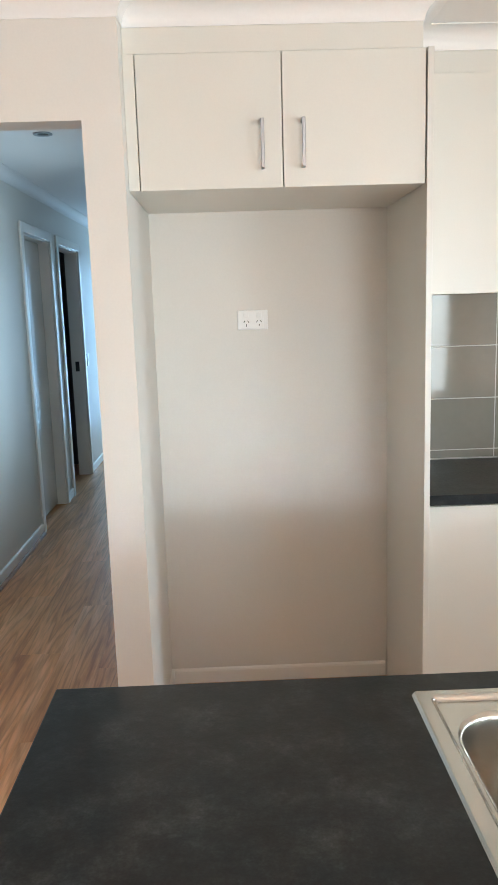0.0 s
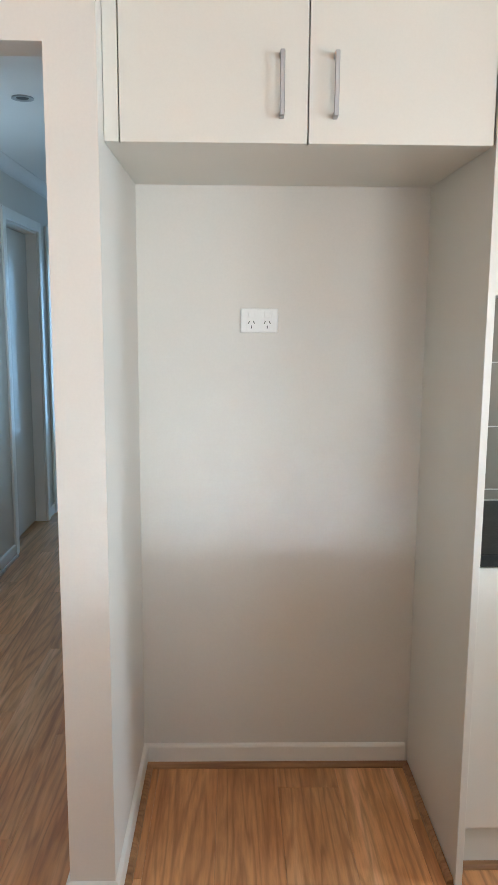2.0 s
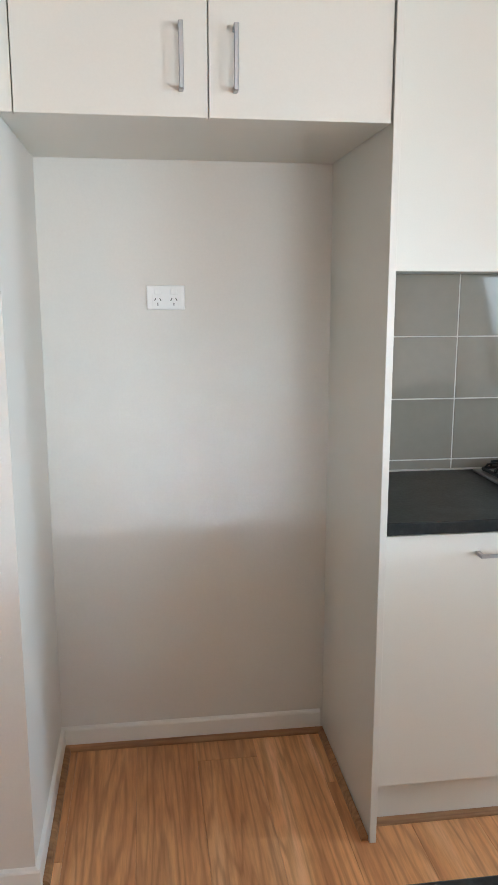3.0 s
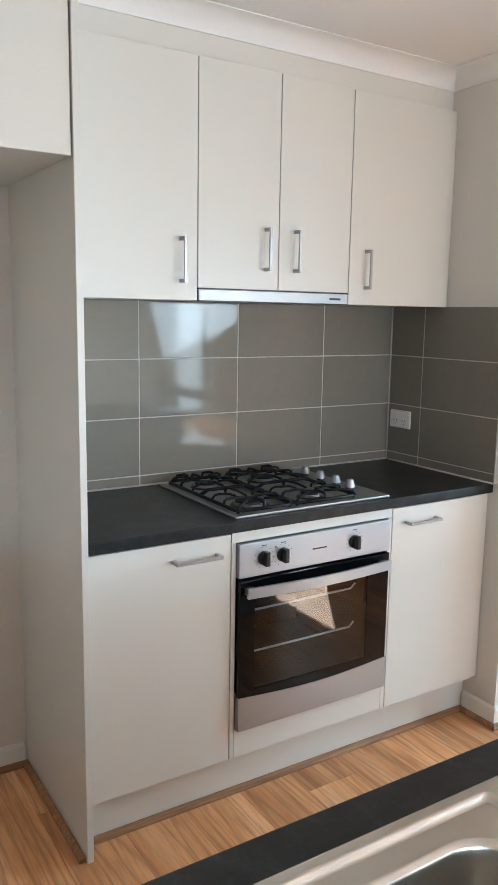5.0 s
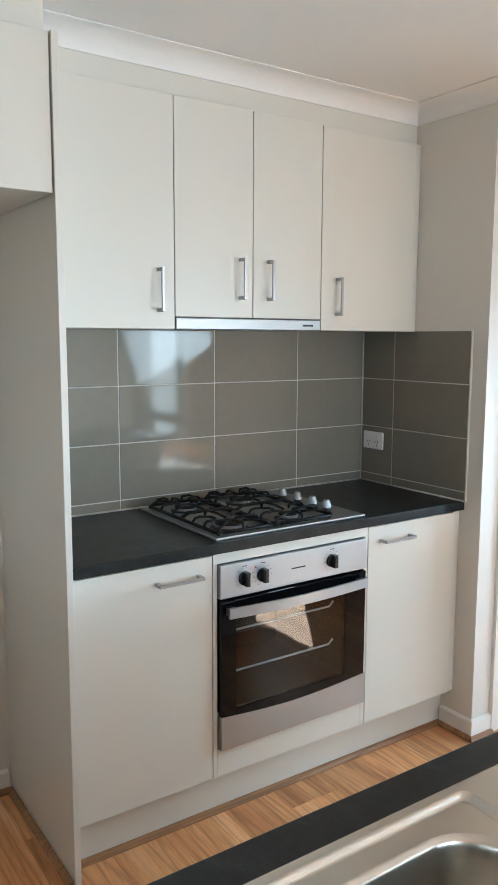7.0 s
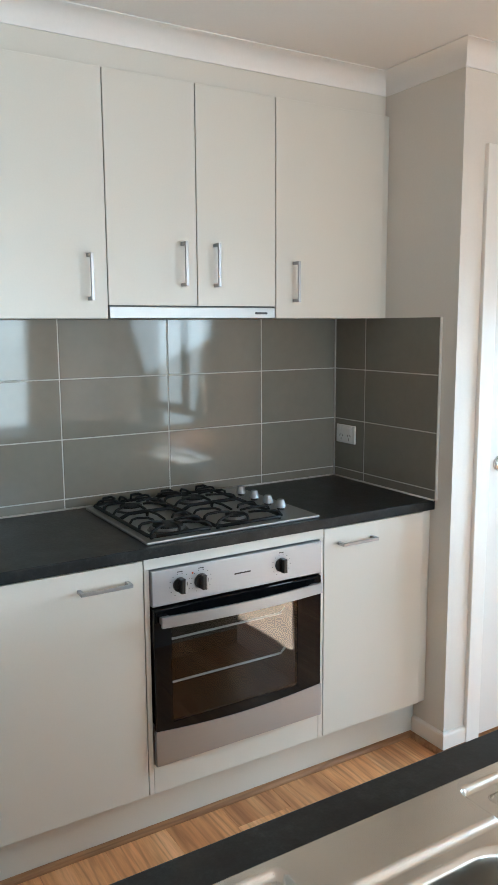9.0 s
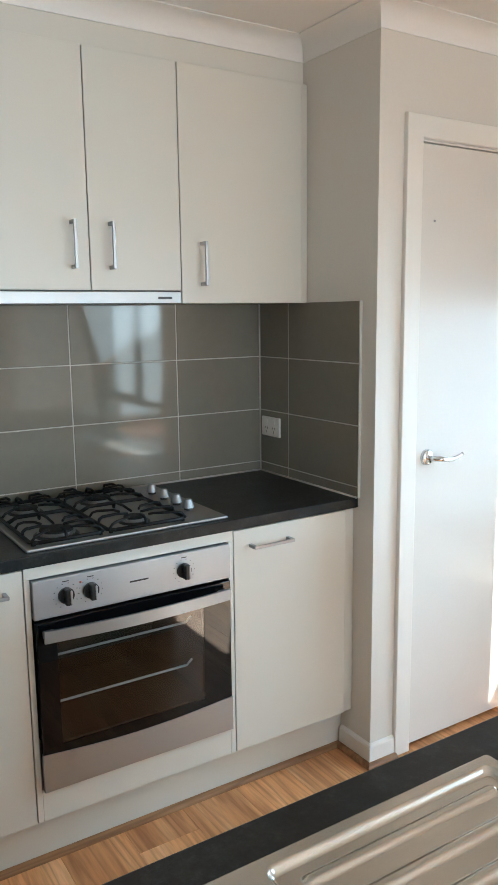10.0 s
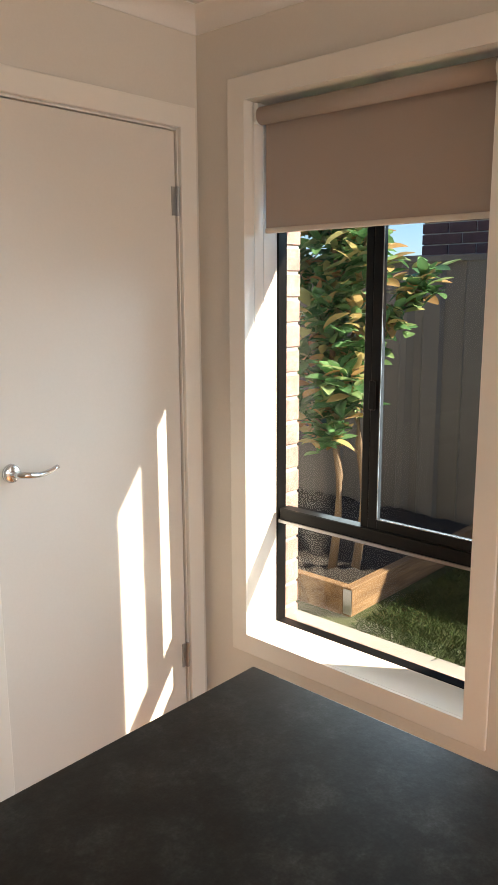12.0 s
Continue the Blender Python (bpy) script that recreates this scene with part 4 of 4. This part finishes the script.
part("lamp", tube(bmesh.new(), (-0.145, 5.63, CEIL_Z - 0.003), (-0.145, 5.63, CEIL_Z - 0.0005), 0.026, n=24), DARKPLASTIC, dl, "dark unlit lamp face")


# ---- outside ----
GZ = -0.10
REVEAL_OUT = 4.135
tagged(part("ground", slab(-60, -60, GZ - 0.3, 90, 90, GZ - 0.012), TURF), "turf ground round the house and beyond", "ground", "", "structure")
tagged(part("pavement", slab(EAST_OUT + 0.001, -4, GZ - 0.1, 4.93, 9, GZ + 0.004, 0.004), PAVING), "pale concrete path along the outside wall", "path", "", "structure")

skin = bmesh.new()
for b in ((4.00, REAR_Y, GZ - 0.1, EAST_OUT - 0.002, WIN2[0] - 0.023, CEIL_Z), (4.00, WIN2[1] + 0.023, GZ - 0.1, EAST_OUT - 0.002, WIN[0] - 0.023, CEIL_Z),
          (4.00, WIN[1] + 0.135, GZ - 0.1, REVEAL_OUT - 0.002, HALL_END, CEIL_Z), (4.038, WIN[1] + 0.027, GZ - 0.1, REVEAL_OUT - 0.006, WIN[1] + 0.134, CEIL_Z)):
    box(skin, *b)
for w in (WIN, WIN2):
    box(skin, 4.00, w[0] - 0.0225, GZ - 0.1, EAST_OUT - 0.002, w[1] + 0.0225, w[2] - 0.09)
    box(skin, 4.00, w[0] - 0.0225, w[3] + 0.058, EAST_OUT - 0.002, w[1] + 0.0225, CEIL_Z)
sk_ob = tagged(part("wall_brick_skin", skin, MORTAR), "outer skin of orange face brick round the window", "brick wall", "", "structure")
for i in range(27):
    z = -0.05 + 0.086 * i
    ext = 0.0 if i % 2 else 0.003
    part("brick", slab(4.036, WIN[1] + 0.023 - ext * 0.4, z, REVEAL_OUT + 0.001, WIN[1] + 0.132, z + 0.076, 0.003), BRICK, sk_ob)
for i in range(8):
    y = WIN[0] - 0.02 + 0.108 * i
    bs = slab(4.038, y, WIN[2] - 0.155, EAST_OUT + 0.004, y + 0.098, WIN[2] - 0.082, 0.003)
    part("sill_brick", bs, BRICK, sk_ob)
ev = thing("eave", "boxed eave with dark fascia and gutter over the window", "eave", kind="structure", at=(4.3, 1, 2.36))
part("soffit", slab(EAST_OUT - 0.05, -4, 2.372, 4.45, 9, 2.385), SOFFIT, ev)
part("fascia", slab(4.4505, -4, 2.298, 4.468, 9, 2.52), GUTTER, ev)
part("gutter", slab(4.4685, -4, 2.435, 4.562, 9, 2.53, 0.01, 2), GUTTER, ev)
part("roof", prism(bmesh.new(), [(4.52, 2.532), (4.52, 2.56), (-2.0, 4.9), (-2.0, 4.87)], "y", -4, 11), ROOF, ev)

# sleeper planter with a young magnolia
pl = thing("planter_box", "low planter of pale treated pine sleepers with dark soil", "planter", at=(5.7, 4.8, GZ))
PX0, PX1, PY0, PY1, PZ = 5.055, 6.52, 4.150, 6.2, 0.042
part("sleeper", slab(PX0, PY0 + 0.052, GZ - 0.02, PX0 + 0.05, PY1, PZ, 0.004), SLEEPER, pl)
part("sleeper", slab(PX0, PY0, GZ - 0.02, PX1, PY0 + 0.05, PZ, 0.004), SLEEPER, pl)
part("corner_bracket", slab(PX0 - 0.004, PY0 - 0.004, GZ, PX0 + 0.004, PY0 + 0.045, PZ - 0.01), SATIN, pl, "galvanised steel corner post")
so = bmesh.new()
NS = 40
gs = [[so.verts.new((PX0 + 0.05 + (PX1 - PX0 - 0.05) * i / NS, PY0 + 0.05 + (PY1 - PY0 - 0.05) * j / NS, 0.02 + 0.03 * noise.noise(Vector((i * 0.7, j * 0.9, 0.3))))) for j in range(NS + 1)] for i in range(NS + 1)]
for i in range(NS):
    for j in range(NS):
        so.faces.new((gs[i][j], gs[i + 1][j], gs[i + 1][j + 1], gs[i][j + 1]))
part("soil", so, SOIL, pl, "dark crumbly soil", True)
tagged(part("edging_board", slab(6.40, 2.0, GZ - 0.02, 6.45, 4.08, 0.03, 0.004), SLEEPER), "pine sleeper edging along the fence", "garden edging")


def leaf_material(name, single):
    m, n, l, b = nodes(name)
    info = n.new("ShaderNodeObjectInfo" if single else "ShaderNodeNewGeometry")
    c = ramp(n, l, info.outputs["Random" if single else "Random Per Island"], [(0.0, (0.06, 0.17, 0.07)), (0.50, (0.16, 0.36, 0.16)), (0.70, (0.32, 0.47, 0.22)), (0.86, (0.58, 0.46, 0.22)), (1.0, (0.48, 0.27, 0.13))])
    vein = noise_tex(n, l, coords(n, l, (60, 12, 60)), 1.0, 2)
    c = mix_rgb(n, l, "MULTIPLY", 0.4, c, ramp(n, l, vein, [(0.3, (0.75, 0.75, 0.7)), (0.7, (1.1, 1.1, 1.0))]))
    l.new(c, b.inputs["Base Color"])
    b.inputs["Roughness"].default_value = 0.2
    b.inputs["Specular IOR Level"].default_value = 0.8
    tr, mx = n.new("ShaderNodeBsdfTranslucent"), n.new("ShaderNodeMixShader")
    l.new(c, tr.inputs[0])
    mx.inputs[0].default_value = 0.36
    l.new(b.outputs[0], mx.inputs[1])
    l.new(tr.outputs[0], mx.inputs[2])
    l.new(mx.outputs[0], n["Material Output"].inputs[0])
    return m


LEAF, LEAVES = leaf_material("magnolia_leaf", True), leaf_material("magnolia_foliage", False)


def leaf_mesh(bm, m, size, curl):
    """One pointed oval leaf, folded along its rib and curled at the tip."""
    rib, left, right = [], [], []
    for i in range(6):
        u = i / 5
        w = 0.25 * size * math.sin(math.pi * min(1, u * 0.94 + 0.03)) ** 0.8
        z = -curl * size * u * u
        rib.append(bm.verts.new(m @ Vector((0, u * size, z))))
        left.append(bm.verts.new(m @ Vector((-w, u * size, z + w * 0.35))))
        right.append(bm.verts.new(m @ Vector((w, u * size, z + w * 0.35))))
    for i in range(5):
        for s in (left, right):
            f = bm.faces.new((rib[i], rib[i + 1], s[i + 1], s[i]) if s is left else (rib[i], s[i], s[i + 1], rib[i + 1]))
            f.smooth = True


rnd = random.Random(7)
tree = thing("magnolia_tree", "young magnolia with glossy green and bronze leaves in the planter", "tree", at=(5.33, 4.38, 0.03))
tips = []
for bx, by, lean, top_z in ((5.293, 4.423, -0.10, 2.45), (5.375, 4.325, 0.02, 2.15)):
    tk, pts = bmesh.new(), []
    for i in range(10):
        u = i / 9
        pts.append((bx + lean * u * u * 0.7 + 0.02 * math.sin(i * 1.3), by - lean * u * u * 0.6 + 0.02 * math.cos(i * 1.7), 0.0 + top_z * u))
    sweep(tk, pts, [0.026 * (1 - 0.75 * i / 9) for i in range(10)], 8)
    trunk = part("trunk", tk, BARK, tree, "slender tan trunk", True)
    for i in range(20):
        u = 0.27 + 0.71 * i / 19
        k = min(8, int(u * 9))
        a, c = Vector(pts[k]), Vector(pts[k + 1])
        p = a.lerp(c, u * 9 - k)
        ang = i * 2.4 + lean * 9
        ln = rnd.uniform(0.16, 0.36) * (1.15 - 0.5 * u)
        d = Vector((math.cos(ang), math.sin(ang), rnd.uniform(0.4, 0.9)))
        q1, q2 = p + d * ln * 0.5, p + d * ln + Vector((0, 0, 0.03))
        if (q2.x - 5.33) * 0.67 - (q2.y - 4.38) * 0.74 > 0.13:       # pruned on the lawn side
            continue
        br = sweep(bmesh.new(), [p, q1, q2], [0.009, 0.006, 0.003], 6)
        part("branch", br, BARK, tree, "", True)
        tips += [(q2, d), (q1, d)]
# a limb reaching towards the lawn
limb = [Vector((5.38, 4.32, 1.12)), Vector((5.46, 4.20, 1.36)), Vector((5.52, 4.11, 1.52))]
part("branch", sweep(bmesh.new(), limb, [0.009, 0.007, 0.004], 6), BARK, tree, "", True)
tips += [(limb[2], Vector((0.5, -0.5, 0.8))), (limb[1], Vector((0.4, -0.4, 0.8))), (limb[2] + Vector((0.02, -0.03, 0.06)), Vector((0.6, -0.6, 0.5)))]
leaf_shapes = []
for size, curl in ((0.125, 0.12), (0.145, 0.22), (0.105, 0.05), (0.135, 0.3)):
    bm = bmesh.new()
    leaf_mesh(bm, Matrix(), size, curl)
    me = bpy.data.meshes.new("leaf")
    bm.to_mesh(me)
    bm.free()
    me.materials.append(LEAF)
    leaf_shapes.append(me)
inner = bmesh.new()
count = 0
for q, d in tips:
    for k in range(40):
        yaw = k * 2.39996 + rnd.uniform(-0.5, 0.5)
        pitch = rnd.uniform(-0.25, 1.1)
        m = Matrix.Translation(q + Vector((rnd.gauss(0, 0.035), rnd.gauss(0, 0.035), rnd.uniform(-0.09, 0.06)))) @ Euler((pitch, rnd.uniform(-0.5, 0.5), yaw)).to_matrix().to_4x4()
        if q.z < 0.62 and k % 2:
            continue
        if k in (2, 6, 11, 16) and count < 290:
            ob = new("leaf", leaf_shapes[count % 4])
            ob.parent = tree
            ob.matrix_parent_inverse = Matrix.Translation(-tree.location)
            ob.matrix_basis = m
            count += 1
        else:
            leaf_mesh(inner, m, rnd.uniform(0.085, 0.145), rnd.uniform(0.0, 0.35))
tagged(part("foliage", inner, LEAVES, tree, "dense glossy leaves"), "", "", "", "stuff")

# steel fence
fe = thing("steel_fence", "grey ribbed steel boundary fence with a capping rail", "fence", kind="structure", at=(6.6, 3, GZ))
for i in range(26):
    y = -3.0 + i * 0.78
    sh, yy = bmesh.new(), []
    base = [(0.0, 0.0), (0.05, 0.0), (0.07, 0.028), (0.20, 0.028), (0.22, 0.0), (0.36, 0.0), (0.38, 0.028), (0.52, 0.028), (0.54, 0.0), (0.66, 0.0), (0.68, 0.028), (0.74, 0.028), (0.7785, 0.0)]
    prism(sh, [(6.60 + o, y + a) for a, o in base] + [(6.606 + o, y + a) for a, o in base[::-1]], "z", GZ, 1.70)
    part("fence_panel", sh, FENCE, fe)
part("top_rail", slab(6.588, -3, 1.695, 6.650, 17.3, 1.738, 0.004), FENCE, fe)

# neighbouring brick house
nh = thing("neighbour_house", "plum brick house with a dark tiled roof beyond the fence", "house", at=(9.5, 0, GZ))
NHY = 5.40
part("wall", slab(7.812, -6, GZ, 12.0, NHY - 0.012, 2.9), MORTAR, nh, "grey mortar bedded brick wall")
part("roof", prism(bmesh.new(), [(7.35, 2.86), (7.35, 2.92), (10.0, 3.9), (12.5, 2.92), (12.5, 2.86)], "y", -6.3, NHY + 0.35), ROOF, nh, "dark tiled roof")
rest = bmesh.new()
for r in range(34):
    z = GZ + 0.0 + 0.086 * r
    for c in range(26):
        y1 = NHY - 0.24 * c - (0.12 if r % 2 else 0.0) + (0.12 if (r % 2 and c == 0) else 0)
        y0 = NHY - 0.24 * (c + 1) - (0.12 if r % 2 else 0.0) + 0.01
        if 1.55 < z < 2.65 and c < 8:
            part("brick", slab(7.80, y0, z, 7.86, y1 if c or not r % 2 else NHY, z + 0.076, 0.003), DARKBRICK, nh)
        else:
            box(rest, 7.80, y0, z, 7.86, y1 if c or not r % 2 else NHY, z + 0.076)
tagged(part("bricks_beyond", rest, DARKBRICK, nh), "", "", "", "stuff")

# lawn
gr = bmesh.new()
for k in range(24000):
    x, y = rnd.uniform(4.94, 6.4), rnd.uniform(2.3, 4.07)
    h, a = rnd.uniform(0.012, 0.032), rnd.uniform(0, 6.28)
    dx, dy = math.cos(a) * 0.0014, math.sin(a) * 0.0014
    lx, ly = rnd.gauss(0, 0.018), rnd.gauss(0, 0.018)
    v = [gr.verts.new(p) for p in ((x - dx, y - dy, GZ - 0.012), (x + dx, y + dy, GZ - 0.012), (x + lx * 0.5 + dx, y + ly * 0.5 + dy, GZ + h * 0.6), (x + lx, y + ly, GZ + h))]
    gr.faces.new((v[0], v[1], v[2]))
    gr.faces.new((v[0], v[2], v[3]))
tagged(part("grass", gr, GRASS), "short green lawn grass beside the path", "grass", "", "stuff")

# ---- splashback tiles ----
tb_ = slab(1.339, 4.5892, TOP + 0.001, PILLAR_X - 0.0008, BACK_Y - 0.0003, 1.536)
sb = tagged(part("splashback", tb_, GROUT), "taupe glazed wall tiles with pale grout behind the cooktop", "splashback", "", "structure")
sb2 = tagged(part("splashback", slab(PILLAR_X - 0.0088, 4.0195, TOP + 0.001, PILLAR_X - 0.0003, 4.591, 1.536), GROUT), "taupe glazed wall tiles on the pantry side wall", "splashback", "", "structure")
ROWS_Z = [(TOP + 0.005, 0.9410), (0.9450, 1.1410), (1.1450, 1.3400), (1.3440, 1.536)]
COLS_X = [(1.3395, 1.7325), (1.7365, 2.1205), (2.1245, 2.5090), (2.5130, 2.8570)]
COLS_Y = [(4.022, 4.4020), (4.4060, 4.5840)]
for z0, z1 in ROWS_Z:
    for x0, x1 in COLS_X:
        part("tile", slab(x0, 4.5878, z0, x1, 4.5935, z1, 0.0012), TILE, sb)
    for y0, y1 in COLS_Y:
        part("tile", slab(PILLAR_X - 0.0100, y0, z0, PILLAR_X - 0.0045, y1, z1, 0.0012), TILE, sb2)

sil = bmesh.new()
sweep(sil, [(1.340, 4.586, TOP + 0.001), (2.858, 4.586, TOP + 0.001)], 0.0035, 8)
sweep(sil, [(2.8585, 4.585, TOP + 0.001), (2.8585, 4.024, TOP + 0.001)], 0.0035, 8)
sweep(sil, [(2.8585, 4.586, TOP + 0.002), (2.8585, 4.586, 1.535)], 0.0032, 8)
part("silicone_bead", sil, GROUT, sb, "white silicone bead in the joints", True)
part("edge_trim", slab(PILLAR_X - 0.0105, 4.0165, TOP + 0.001, PILLAR_X - 0.0003, 4.0193, 1.537), GROUT, sb2, "white tile edge trim")

# ---- floor boards ----
fl = tagged(part("floor", slab(-3.7, REAR_Y - 0.1, -0.1, 3.98, HALL_END + 0.1, -0.008), BEAD), "honey brown timber laminate floor boards laid lengthwise", "floor", "", "structure")
PW, PL = 0.193, 1.28
meshes = {}
far = bmesh.new()
for i in range(40):
    x0 = -3.751 + PW * i
    x1 = x0 + PW - 0.0012
    off = (i * 0.437 * PL) % PL
    for j in range(-3, 10):
        y0 = j * PL + off
        y1 = y0 + PL - 0.0012
        if y1 < REAR_Y or y0 > HALL_END or x0 > 3.96 or (y0 > 4.6 and not -0.9 < x1 < 0.55):
            continue
        if x1 > -0.8 and y1 > 2.3:
            if "board" not in meshes:
                ob = part("board", slab(0, 0, -0.0078, PW - 0.0007, PL - 0.0007, 0, 0.0006), FLOOR, fl)
                meshes["board"] = ob.data
            else:
                ob = new("board", meshes["board"])
                ob.parent = fl
            ob.location = (x0, y0, 0)
        else:
            box(far, x0, y0, -0.0078, min(x1, 3.96), y1, 0)
tagged(part("boards_beyond", far, FLOOR, fl), "", "", "", "stuff")
